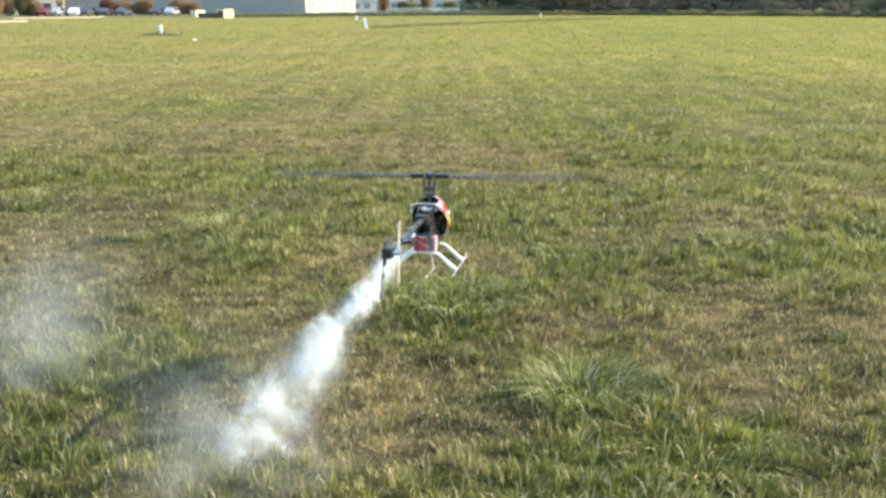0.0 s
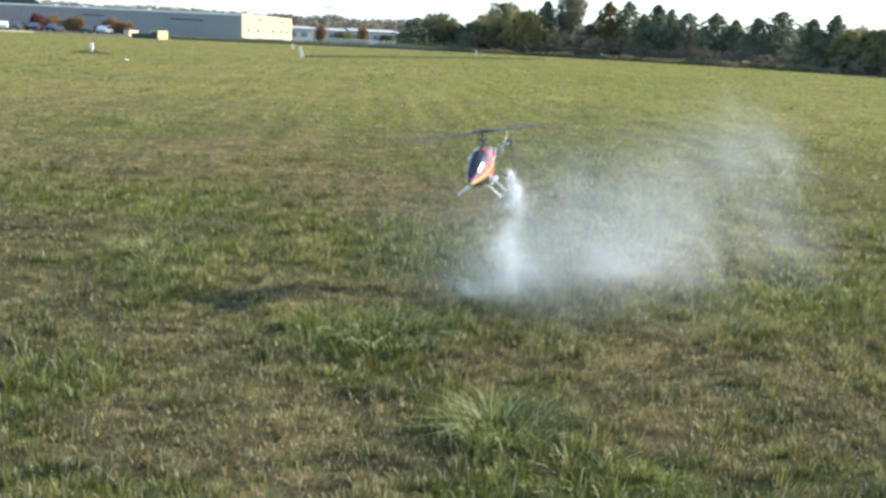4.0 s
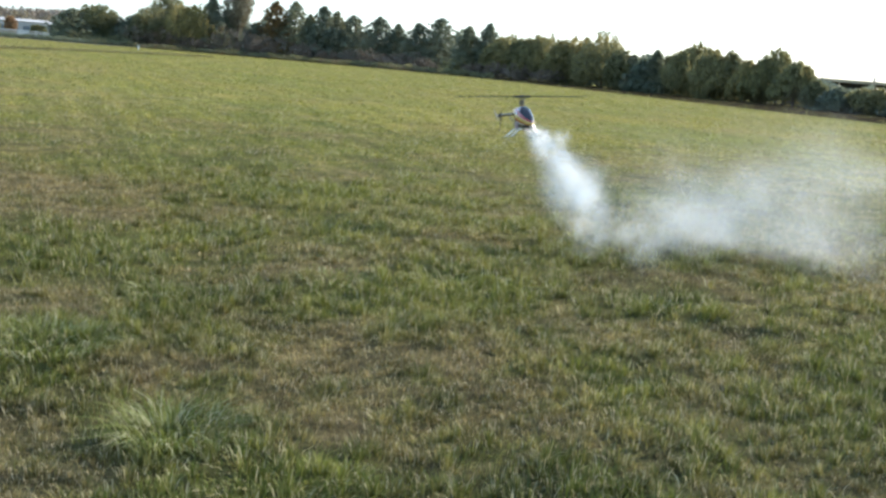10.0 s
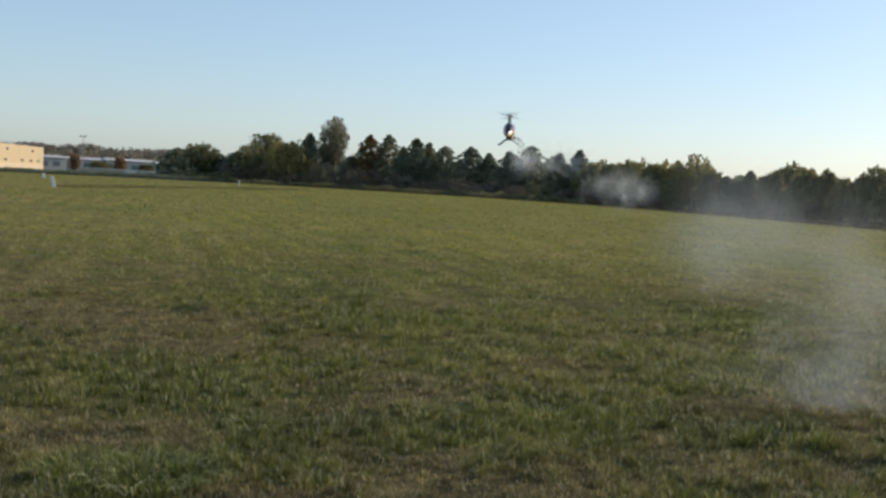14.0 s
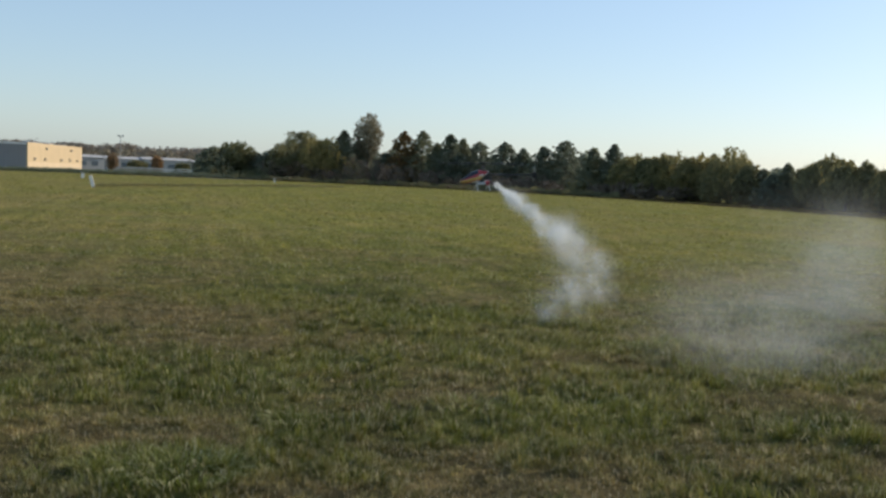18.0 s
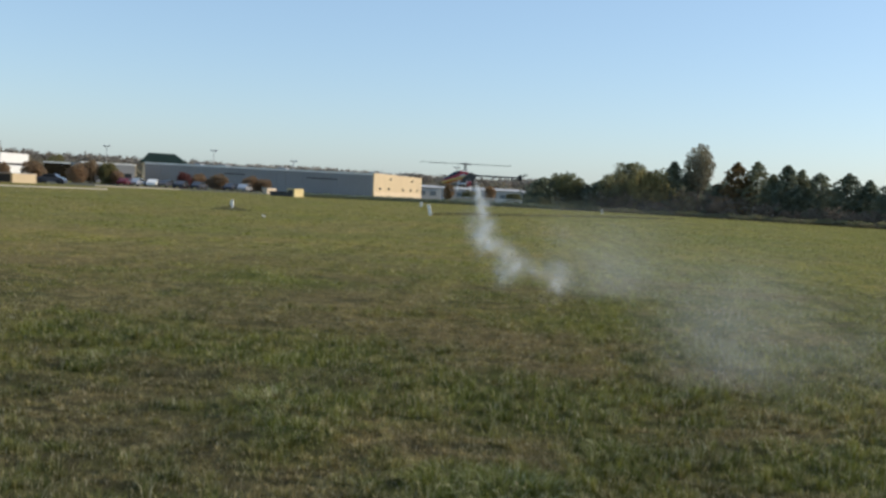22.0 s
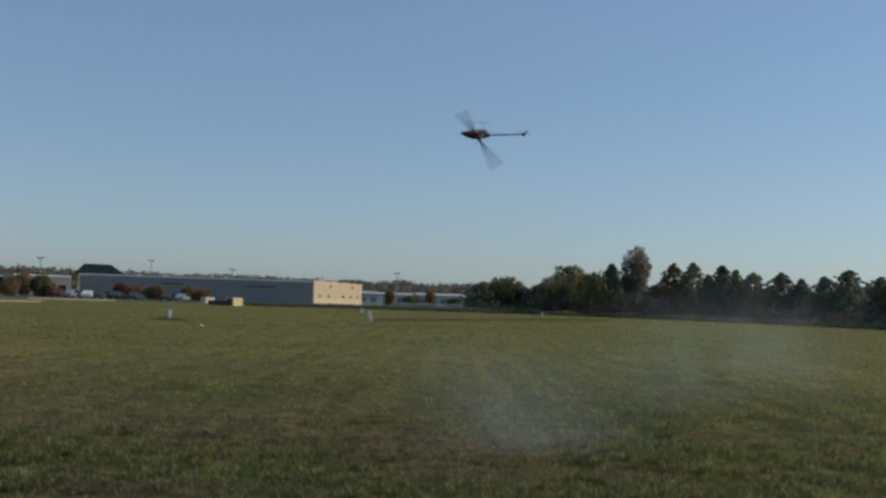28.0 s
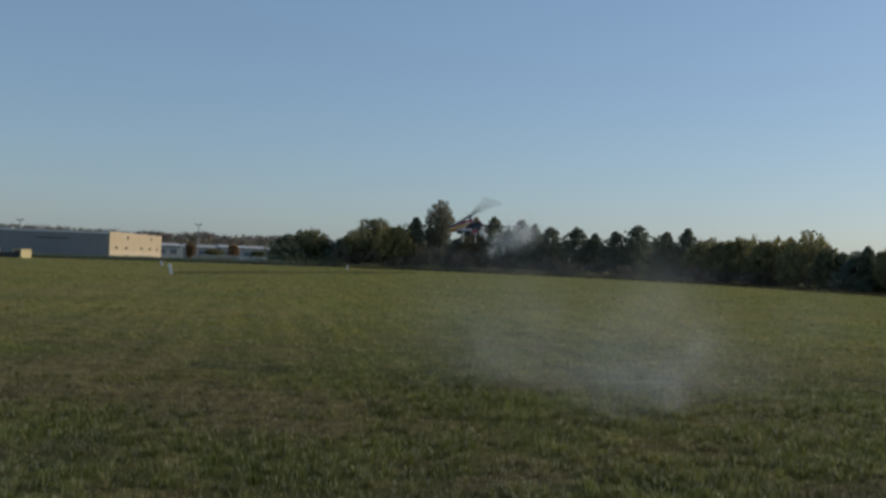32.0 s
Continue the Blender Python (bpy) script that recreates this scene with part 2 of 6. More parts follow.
M_SPARSE = leafage("sparse_poplar_leaves", [(0, (0.22, 0.19, 0.14)), (0.6, (0.33, 0.285, 0.205)), (1, (0.44, 0.385, 0.28))], 0.4)
M_BARK = plain("bark", (0.10, 0.08, 0.065), 0.9, vary=0.3, scale=3.0, bump=0.5)
M_ASPHALT = plain("asphalt", (0.05, 0.05, 0.052), 0.85, vary=0.2, scale=0.4)
M_KERB = plain("pale_concrete", (0.36, 0.33, 0.27), 0.85, vary=0.12, scale=0.7)
# Near-black brown: tree shade put into the litter's colour; also on two walls.
M_DARKENED_BROWN = plain("darkened_brown", (0.030, 0.024, 0.015), 1.0, vary=0.4, scale=0.8, bump=0.6, spec=0.0)
M_WALL = plain("grey_metal_siding", (0.25, 0.245, 0.25), 0.55, vary=0.06, scale=0.25)
M_TAN = plain("tan_masonry", (0.55, 0.43, 0.27), 0.8, vary=0.06, scale=0.3)
M_HALL = plain("brownish_masonry", (0.45, 0.35, 0.225), 0.8, vary=0.06, scale=0.3)
M_HALL_LOW = plain("grey_brown_masonry", (0.31, 0.25, 0.195), 0.8, vary=0.08, scale=0.3)
M_TAN_LOW = plain("light_tan_band", (0.62, 0.50, 0.34), 0.8, vary=0.05, scale=0.3)
M_WHITE = plain("white_paint", (0.78, 0.77, 0.74), 0.5, vary=0.06, scale=1.5)
M_ROOF = plain("roof_membrane", (0.42, 0.42, 0.42), 0.8, vary=0.1, scale=0.3)
M_GREENROOF = plain("dark_green_roof", (0.02, 0.045, 0.035), 0.5, vary=0.15, scale=0.5)
M_DARK = plain("dark_opening", (0.03, 0.032, 0.036), 0.4, vary=0.1)
M_YELLOW_BOX = plain("weathered_yellow_paint", (0.62, 0.50, 0.24), 0.6, vary=0.1, scale=1.5)
M_STEEL = plain("galvanised_steel", (0.35, 0.35, 0.36), 0.45, 0.6, vary=0.1)
M_SHED_GLASS = plain("pale_blue_glazing", (0.13, 0.155, 0.18), 0.2, vary=0.08)
M_SHED_WALL = plain("pale_grey_siding", (0.33, 0.335, 0.34), 0.6, vary=0.06, scale=0.3)
M_GLASS_DARK = plain("dark_glazing", (0.02, 0.025, 0.03), 0.12, vary=0.05)
M_TYRE = plain("tyre_rubber", (0.025, 0.025, 0.025), 0.8, vary=0.1)
M_RED = plain("red_gloss_paint", (0.36, 0.026, 0.028), 0.22, vary=0.05, scale=14, coat=0.6)
M_ORANGE = plain("orange_gloss_paint", (0.50, 0.115, 0.035), 0.22, vary=0.05, scale=14, coat=0.6)
M_YELLOW = plain("yellow_gloss_paint", (0.58, 0.40, 0.12), 0.22, vary=0.05, scale=14, coat=0.6)
M_LOWWHITE = plain("white_gloss_paint", (0.78, 0.78, 0.74), 0.25, vary=0.05, scale=14, coat=0.5)
M_CANOPY_GLASS = plain("tinted_canopy", (0.010, 0.012, 0.022), 0.16, vary=0.05, coat=0.25, spec=0.35)
M_CARBON = plain("carbon_fibre", (0.018, 0.018, 0.02), 0.35, vary=0.25, scale=60, coat=0.4)
M_BLADE_CF = plain("rotor_blade_carbon", (0.012, 0.012, 0.014), 0.55, vary=0.15, scale=20)
M_DARKSTEEL = plain("dark_steel", (0.07, 0.07, 0.075), 0.4, 0.5, vary=0.1, scale=30)
M_TAILBLADE = plain("grey_tail_blade", (0.36, 0.34, 0.28), 0.5, vary=0.05, scale=20)
M_ALU = plain("machined_aluminium", (0.6, 0.6, 0.62), 0.28, 1.0, vary=0.06, scale=30)
M_ENGINE = plain("black_engine_casting", (0.03, 0.03, 0.032), 0.45, 0.4, vary=0.2, scale=40)
M_NYLON = plain("white_nylon", (0.8, 0.79, 0.74), 0.4, vary=0.05, scale=30)
M_TANK = plain("milky_plastic_tank", (0.78, 0.72, 0.68), 0.35, vary=0.06, scale=25)
M_MAUVE = plain("smoky_plastic", (0.40, 0.30, 0.33), 0.3, vary=0.1, scale=25)
M_FUEL = plain("pink_fuel", (0.62, 0.09, 0.11), 0.25, vary=0.08, scale=25)
M_RAG = plain("white_litter", (0.8, 0.8, 0.78), 0.7, vary=0.05)
M_JET, M_ROLL, M_PUFF = smoke_material("dense_smoke", 0.50, 26.0), smoke_material("rolling_smoke", 0.34, 10.0), smoke_material("loose_smoke", 0.20, 5.0, 0.32, 0.68)
M_CLOUD, M_HAZE = smoke_material("cloudy_smoke", 0.10, 3.2, 0.3, 0.72), smoke_material("thin_smoke", 0.062, 1.6, 0.25, 0.75)
M_VEIL = smoke_material("spread_smoke", 0.05, 0.9, 0.2, 0.8)


# ------------------------------------------------------------------ mesh helpers
def part(name, bm, material, parent=None, label="", smooth=False):
    """Links a bmesh as one mesh object under a thing or a part."""
    me = bpy.data.meshes.new(name)
    bm.normal_update()
    bm.to_mesh(me)
    bm.free()
    me.materials.append(material)
    if smooth:
        me.polygons.foreach_set("use_smooth", [True] * len(me.polygons))
    ob = new(name, me)
    ob.parent = parent
    return tagged(ob, label)


def arrays(name, verts, faces, material, parent=None, uvs=None, dry=None):
    """Links numpy vertices and equal-sided faces as one mesh object."""
    me = bpy.data.meshes.new(name)
    verts, faces = np.asarray(verts, np.float32), np.asarray(faces, np.int32)
    sides = faces.shape[1]
    me.vertices.add(len(verts))
    me.vertices.foreach_set("co", verts.ravel())
    me.loops.add(faces.size)
    me.loops.foreach_set("vertex_index", faces.ravel())
    me.polygons.add(len(faces))
    me.polygons.foreach_set("loop_start", np.arange(0, faces.size, sides, dtype=np.int32))
    if uvs is not None:
        layer = me.uv_layers.new(name="UVMap")
        layer.data.foreach_set("uv", np.asarray(uvs, np.float32).ravel())
    if dry is not None:
        me.attributes.new("dry", 'FLOAT', 'POINT').data.foreach_set("value", np.asarray(dry, np.float32))
    me.update(calc_edges=True)
    me.materials.append(material)
    ob = new(name, me)
    ob.parent = parent
    return ob


def empty(name, m=None):
    ob = new(name)
    ob.empty_display_size = 0.2
    if m is not None:
        ob.matrix_basis = m
    return ob


def add_box(bm, x0, x1, y0, y1, z0, z1, bevel=0.0, m=None):
    r = bmesh.ops.create_cube(bm, size=1.0)
    vs = r["verts"]
    for v in vs:
        v.co = Vector(((v.co.x + 0.5) * (x1 - x0) + x0, (v.co.y + 0.5) * (y1 - y0) + y0, (v.co.z + 0.5) * (z1 - z0) + z0))
    if bevel:
        es = list({e for v in vs for e in v.link_edges})
        r = bmesh.ops.bevel(bm, geom=es, offset=bevel, segments=2, affect='EDGES', profile=0.6)
        vs = list({v for f in r["faces"] for v in f.verts} | {v for v in vs if v.is_valid})
    if m is not None:
        bmesh.ops.transform(bm, matrix=m, verts=vs)
    return bm


def box(*a, **k):
    return add_box(bmesh.new(), *a, **k)


def add_rod(bm, pts, radii, seg=8, cap=True):
    """A tapered tube through points."""
    pts = [Vector(p) for p in pts]
    if isinstance(radii, (int, float)):
        radii = [radii] * len(pts)
    rings = []
    for i, p in enumerate(pts):
        d = (pts[min(i + 1, len(pts) - 1)] - pts[max(i - 1, 0)]).normalized()
        side = d.orthogonal().normalized() if abs(d.z) > 0.9 else d.cross(Vector((0, 0, 1))).normalized()
        up = side.cross(d)
        rings.append([bm.verts.new(p + radii[i] * (math.cos(a) * side + math.sin(a) * up)) for a in [2 * math.pi * j / seg for j in range(seg)]])
    for a, b in zip(rings, rings[1:]):
        for j in range(seg):
            bm.faces.new((a[j], a[(j + 1) % seg], b[(j + 1) % seg], b[j]))
    if cap:
        bm.faces.new(rings[0][::-1])
        bm.faces.new(rings[-1])
    return bm


def rod(pts, radii, seg=8):
    return add_rod(bmesh.new(), pts, radii, seg)


def prism(profile, axis, a, b):
    """A polygon of (u, v) pushed along an axis from a to b. axis y: u, v are x, z; axis x: y, z; axis z: x, y."""
    bm = bmesh.new()

    def at(u, v, w):
        return {"y": (u, w, v), "x": (w, u, v), "z": (u, v, w)}[axis]
    lo, hi = [bm.verts.new(at(u, v, a)) for u, v in profile], [bm.verts.new(at(u, v, b)) for u, v in profile]
    n = len(profile)
    for i in range(n):
        bm.faces.new((lo[i], lo[(i + 1) % n], hi[(i + 1) % n], hi[i]))
    bm.faces.new(lo[::-1])
    bm.faces.new(hi)
    bmesh.ops.recalc_face_normals(bm, faces=bm.faces)
    return bm


def polar(az, dist, z=0.0):
    a = radians(az)
    return Vector((dist * math.sin(a), dist * math.cos(a), z))


RNG = np.random.default_rng(7)
_lattice = RNG.random((256, 256))


def value_noise(x, y, scale):
    """Smooth noise in the plane, 0 to 1."""
    x, y = np.asarray(x) * scale + 1000.0, np.asarray(y) * scale + 1000.0
    i, j = np.floor(x).astype(int), np.floor(y).astype(int)
    u, v = x - i, y - j
    u, v = u * u * (3 - 2 * u), v * v * (3 - 2 * v)
    g = lambda a, b: _lattice[a % 256, b % 256]
    return (g(i, j) * (1 - u) + g(i + 1, j) * u) * (1 - v) + (g(i, j + 1) * (1 - u) + g(i + 1, j + 1) * u) * v


def ground_height(x, y):
    """Slight lumps in the meadow, fading out with distance."""
    r = np.hypot(x, y)
    lumps = (value_noise(x, y, 0.9) - 0.5) * 0.10 + (value_noise(x, y, 2.6) - 0.5) * 0.06
    return lumps * np.clip(1.3 - r / 40.0, 0, 1)


# green and dry places in the meadow: x, y, radius
GREEN_SPOTS = ((0.0, 5.44, 0.36), (0.81, 3.49, 0.38), (2.59, 11.79, 0.4), (-1.16, 7.42, 0.45), (-2.81, 9.56, 0.42), (-3.33, 8.44, 0.33), (-1.47, 13.2, 0.6), (2.42, 6.67, 0.42),
               (0.36, 3.42, 0.3), (-1.89, 9.39, 0.45), (0.77, 6.53, 0.2), (3.11, 6.64, 0.48), (4.17, 6.1, 0.42), (0.1, 5.56, 0.3), (2.33, 11.36, 0.48), (0.55, 4.1, 0.42), (1.25, 3.7, 0.34),
               (2.79, 6.92, 0.46), (-0.45, 5.67, 0.5), (-1.45, 9.53, 0.9), (-3.97, 9.14, 0.9))
DRY_SPOTS = ((-1.91, 5.2, 0.5), (-1.07, 4.02, 0.3), (-0.75, 3.78, 0.26), (0.48, 4.99, 0.28), (1.19, 4.13, 0.34), (0.28, 11.6, 0.7), (-1.71, 6.27, 0.4), (-4.38, 12.7, 0.95), (1.61, 5.84, 0.36),
             (-2.59, 6.57, 0.4), (1.82, 5.27, 0.3), (-0.45, 6.86, 0.46), (-0.6, 3.94, 0.28), (0.66, 5.27, 0.3), (1.31, 4.27, 0.36), (2.35, 5.21, 0.5), (-0.24, 12.69, 1.0), (-0.86, 12.14, 0.9),
             (-0.15, 6.26, 0.4), (-4.95, 14.1, 1.5))


def dryness(x, y):
    """How dry the meadow is, 0 (green) to 1 (straw): clumps of several sizes, and the places named above."""
    n = 0.34 * value_noise(x, y, 0.5) + 0.36 * value_noise(x, y, 1.4) + 0.30 * value_noise(x, y, 3.7)
    d = 0.52 + (n - 0.5) * 2.4
    for spots, gain in ((GREEN_SPOTS, -0.6), (DRY_SPOTS, 0.5)):
        for px, py, r in spots:
            d = d + gain * np.exp(-((x - px) ** 2 + (y - py) ** 2) / (r * r))
    d = d + (value_noise(x, y, 9.0) - 0.5) * 0.7
    # the left of the field is drier, in flat patches, and the right greener
    left = np.clip((2.5 - x) / 5.0, 0, 1) * np.clip((y - 5.0) / 4.0, 0, 1)
    d = d + left * (0.22 + 0.9 * (value_noise(x * 0.5, y, 0.9) - 0.5))
    d = d - 0.28 * np.clip((x - 1.0) / 3.5, 0, 1) * np.clip((y - 6.5) / 4.0, 0, 1)
    return np.clip(d, 0, 1)


# ------------------------------------------------------------------ ground
def build_ground():
    rings = np.concatenate([[0.0], np.geomspace(0.8, 45, 210), np.geomspace(48, 4200, 60)])
    ang = np.concatenate([np.linspace(radians(-36), radians(50), 420, endpoint=False), np.linspace(radians(50), radians(324), 120, endpoint=False)])
    n = len(ang)
    r, a = np.meshgrid(rings, ang, indexing="ij")
    x, y = r * np.sin(a), r * np.cos(a)
    verts = np.stack([x, y, ground_height(x, y)], -1).reshape(-1, 3)
    i, j = np.meshgrid(np.arange(len(rings) - 1), np.arange(n), indexing="ij")
    k = (j + 1) % n
    faces = np.stack([i * n + j, (i + 1) * n + j, (i + 1) * n + k, i * n + k], -1).reshape(-1, 4)[:, ::-1]
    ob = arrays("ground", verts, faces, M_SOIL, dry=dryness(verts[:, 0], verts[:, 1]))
    ob.data.polygons.foreach_set("use_smooth", [True] * len(ob.data.polygons))
    tagged(ob, "patchy green and straw autumn meadow reaching the horizon", "meadow", kind="structure")


def blade_mesh(x, y, z, h, w, lean, way, turn):
    """Bent blades of three triangles each: five vertices a blade."""
    n = len(x)
    c, s = np.cos(turn) * w / 2, np.sin(turn) * w / 2
    lx, ly = np.cos(way) * lean, np.sin(way) * lean
    v = np.empty((n, 5, 3), np.float32)
    v[:, 0] = np.stack([x - c, y - s, z - 0.01], -1)
    v[:, 1] = np.stack([x + c, y + s, z - 0.01], -1)
    m = 0.55
    v[:, 2] = np.stack([x - c * 0.75 + lx * h * 0.35, y - s * 0.75 + ly * h * 0.35, z + h * m], -1)
    v[:, 3] = np.stack([x + c * 0.75 + lx * h * 0.35, y + s * 0.75 + ly * h * 0.35, z + h * m], -1)
    v[:, 4] = np.stack([x + lx * h, y + ly * h, z + h * (1 - 0.25 * lean)], -1)
    b = np.arange(n, dtype=np.int32)[:, None] * 5
    f = np.concatenate([b + [0, 1, 3], b + [0, 3, 2], b + [2, 3, 4]], 1).reshape(-1, 3)
    return v.reshape(-1, 3), f


def build_grass():
    """Blades in clumps that lean outwards, with short loose blades and bare hollows between them; coarser with distance."""
    cols = [[] for _ in range(6)]
    for r0, r1, per_m2, size in ((2.6, 7, 6400, 0.9), (7, 14, 2100, 1.2), (14, 30, 290, 2.0), (30, 75, 46, 3.9), (75, 165, 6.5, 9.0)):
        span = radians(82)
        n = int(0.5 * span * (r1 * r1 - r0 * r0) * per_m2)
        each = 34 if size < 1.5 else 7
        clumps = max(1, int(n * 0.62 / each))
        r = np.sqrt(RNG.uniform(r0 * r0, r1 * r1, clumps))
        a = RNG.uniform(radians(-34), radians(48), clumps)
        cx, cy = r * np.sin(a), r * np.cos(a)
        lush = np.clip(0.92 - 0.62 * dryness(cx, cy) + RNG.normal(0, 0.10, clumps), 0, 1)
        keep = RNG.random(clumps) < 0.35 + 0.9 * lush
        cx, cy, lush = cx[keep], cy[keep], lush[keep]
        rad = RNG.uniform(0.03, 0.10, len(cx)) * size ** 0.6
        tall = np.clip((lush - 0.42) * 3.2, 0, 1) * RNG.uniform(0.4, 1.3, len(cx))
        k = np.repeat(np.arange(len(cx)), each)
        m = len(k)
        out, way = np.abs(RNG.normal(0, 0.6, m)), RNG.uniform(0, 2 * np.pi, m)
        x, y = cx[k] + rad[k] * out * np.cos(way), cy[k] + rad[k] * out * np.sin(way)
        h = (0.028 + 0.044 * tall[k]) * RNG.uniform(0.55, 1.35, m) * (size ** 0.45 if size < 1.5 else 1.2) * np.clip(1.25 - 0.3 * out, 0.4, 1.2)
        lean = np.clip((0.25 if size < 1.5 else 0.6) + 0.6 * out + RNG.normal(0, 0.2, m), 0.05, 1.6)
        for c, q in zip(cols, (x, y, h, (0.0042 + 0.0036 * RNG.random(m)) * size, lean, way + RNG.normal(0, 0.5, m))):
            c.append(q)
        m = int(n * 0.33)
        r, a = np.sqrt(RNG.uniform(r0 * r0, r1 * r1, m)), RNG.uniform(radians(-34), radians(48), m)
        x, y = r * np.sin(a), r * np.cos(a)
        for c, q in zip(cols, (x, y, RNG.uniform(0.016, 0.05, m) * (size ** 0.45 if size < 1.5 else 1.2), (0.003 + 0.003 * RNG.random(m)) * size, RNG.uniform(0.3, 1.5, m), RNG.uniform(0, 2 * np.pi, m))):
            c.append(q)
    x, y, h, w, lean, way = (np.concatenate(q) for q in cols)
    z, turn = ground_height(x, y), way + np.pi / 2 + RNG.normal(0, 0.5, len(x))
    dry = np.clip(dryness(x, y) + RNG.normal(0, 0.12, len(x)), 0, 1)
    near = np.hypot(x, y) < 13.5
    v, f = blade_mesh(*(q[near] for q in (x, y, z, h, w, lean, way, turn)))
    # single tapering blades farther off
    x, y, z, h, w, lean, way, turn = (q[~near] for q in (x, y, z, h, w * 1.3, lean, way, turn))
    c, s = np.cos(turn) * w / 2, np.sin(turn) * w / 2
    far = np.stack([np.stack([x - c, y - s, z - 0.01], -1), np.stack([x + c, y + s, z - 0.01], -1),
                    np.stack([x + np.cos(way) * lean * h, y + np.sin(way) * lean * h, z + h * (1 - 0.25 * lean)], -1)], 1).reshape(-1, 3)
    f = np.concatenate([f, len(v) + np.arange(len(far), dtype=np.int32).reshape(-1, 3)])
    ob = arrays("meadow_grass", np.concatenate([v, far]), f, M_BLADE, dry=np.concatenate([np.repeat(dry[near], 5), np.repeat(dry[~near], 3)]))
    tagged(ob, "short mixed green and dry straw grass blades", "grass", kind="stuff")


def build_tuft(x, y, radius, height, count, seed):
    g = np.random.default_rng(seed)
    r, a = radius * np.sqrt(g.random(count)) * 0.6, g.uniform(0, 2 * np.pi, count)
    px, py = r * np.cos(a), r * np.sin(a)
    v, f = blade_mesh(px, py, np.zeros(count), height * g.uniform(0.4, 1.15, count), 0.0045 + 0.004 * g.random(count),
                      0.7 + 1.3 * r / radius + g.uniform(0, 0.6, count), a + g.normal(0, 0.5, count), a + np.pi / 2 + g.normal(0, 0.4, count))
    ob = arrays("grass_tuft", v, f, M_TUFT)
    ob.location = (x, y, float(ground_height(x, y)) - 0.01)
    tagged(ob, "taller arching tuft of bright green meadow grass", "grass tuft", group="grass tufts in the meadow", kind="stuff")


# ------------------------------------------------------------------ far edge of the meadow
def strip(name, pts, width, z, material, label, category, height=0.0):
    """A band on the ground along points."""
    bm = bmesh.new()
    left, right = [], []
    for i, p in enumerate(pts):
        d = (pts[min(i + 1, len(pts) - 1)] - pts[max(i - 1, 0)]).normalized()
        s = Vector((-d.y, d.x, 0)) * width / 2
        left.append(bm.verts.new((p.x + s.x, p.y + s.y, z + height)))
        right.append(bm.verts.new((p.x - s.x, p.y - s.y, z + height)))
    for i in range(len(pts) - 1):
        bm.faces.new((right[i], right[i + 1], left[i + 1], left[i]))
    r = bmesh.ops.extrude_face_region(bm, geom=bm.faces[:])
    for v in [q for q in r["geom"] if isinstance(q, bmesh.types.BMVert)]:
        v.co.z = z - 0.05
    bmesh.ops.recalc_face_normals(bm, faces=bm.faces)
    return tagged(part(name, bm, material), label, category, kind="structure")


def build_edges():
    strip("road", [polar(a, d) for a, d in ((-40, 150), (-26, 165), (-15, 180), (-5, 182), (3, 180), (6, 190))], 11, 0.012, M_ASPHALT,
          "dark asphalt road along the meadow", "road")
    strip("parking_lot", [polar(a, d) for a, d in ((-27, 190), (-20, 202), (-12, 208))], 22, 0.012, M_ASPHALT, "dark asphalt car park before the warehouse", "car park")
    strip("kerb", [polar(a, d) for a, d in ((-27.5, 112), (-24, 118), (-21.3, 126))], 0.28, 0.0, M_KERB, "pale concrete kerb at the meadow's edge", "kerb", 0.14)
    strip("car_park_kerb", [polar(a, d) for a, d in ((-21.9, 158), (-19.8, 163), (-17.6, 170))], 0.3, 0.0, M_KERB, "pale concrete kerb before the parked cars", "kerb", 0.16)
    # Litter strip, its colour darkened to hold the trees' shade.
    strip("woodland_floor", [polar(a, d - 14) for a, d in ((3, 212), (9, 208), (16, 198), (23, 180), (30, 157), (37, 132), (46, 109), (56, 96))], 30, 0.016, M_DARKENED_BROWN,
          "leaf litter under the trees, their shade put into its dark brown", "leaf litter")


# ------------------------------------------------------------------ trees
def leaf_cloud(centres, radii, per, size, g, droop=0.0, squash=0.8):
    """Small leaf quads scattered in clumps."""
    c, rr = np.repeat(centres, per, 0), np.repeat(radii, per)
    n = len(c)
    d = g.normal(size=(n, 3))
    d /= np.linalg.norm(d, axis=1)[:, None] + 1e-9
    p = c + d * (rr * g.random(n) ** 0.45)[:, None] * [1, 1, squash]
    p[:, 2] -= droop * g.random(n) ** 2
    u = g.normal(size=(n, 3))
    u /= np.linalg.norm(u, axis=1)[:, None] + 1e-9
    if droop:
        u = u * 0.35 + [0, 0, -1]
        u /= np.linalg.norm(u, axis=1)[:, None]
    w = np.cross(u, g.normal(size=(n, 3)))
    w /= np.linalg.norm(w, axis=1)[:, None] + 1e-9
    s = size * g.uniform(0.55, 1.35, n)[:, None]
    q = np.stack([p - u * s, p + w * s * 0.5, p + u * s, p - w * s * 0.5], 1)
    return q.reshape(-1, 3), np.arange(n * 4, dtype=np.int32).reshape(-1, 4)


def ovoid(n, g, low, high, wide, lumps=0.22):
    """Clump centres filling a lumpy ovoid, thicker towards its skin."""
    d = g.normal(size=(n, 3))
    d /= np.linalg.norm(d, axis=1)[:, None]
    f = g.normal(size=(7, 3)) * 2.2
    bulge = 1 + lumps * np.mean(np.sin(d @ f.T + g.uniform(0, 6, 7)), 1) * 2.0
    r = g.random(n) ** 0.32 * bulge * 1.04
    return np.stack([d[:, 0] * r * wide, d[:, 1] * r * wide, (low + high) / 2 + d[:, 2] * r * (high - low) / 2], 1)


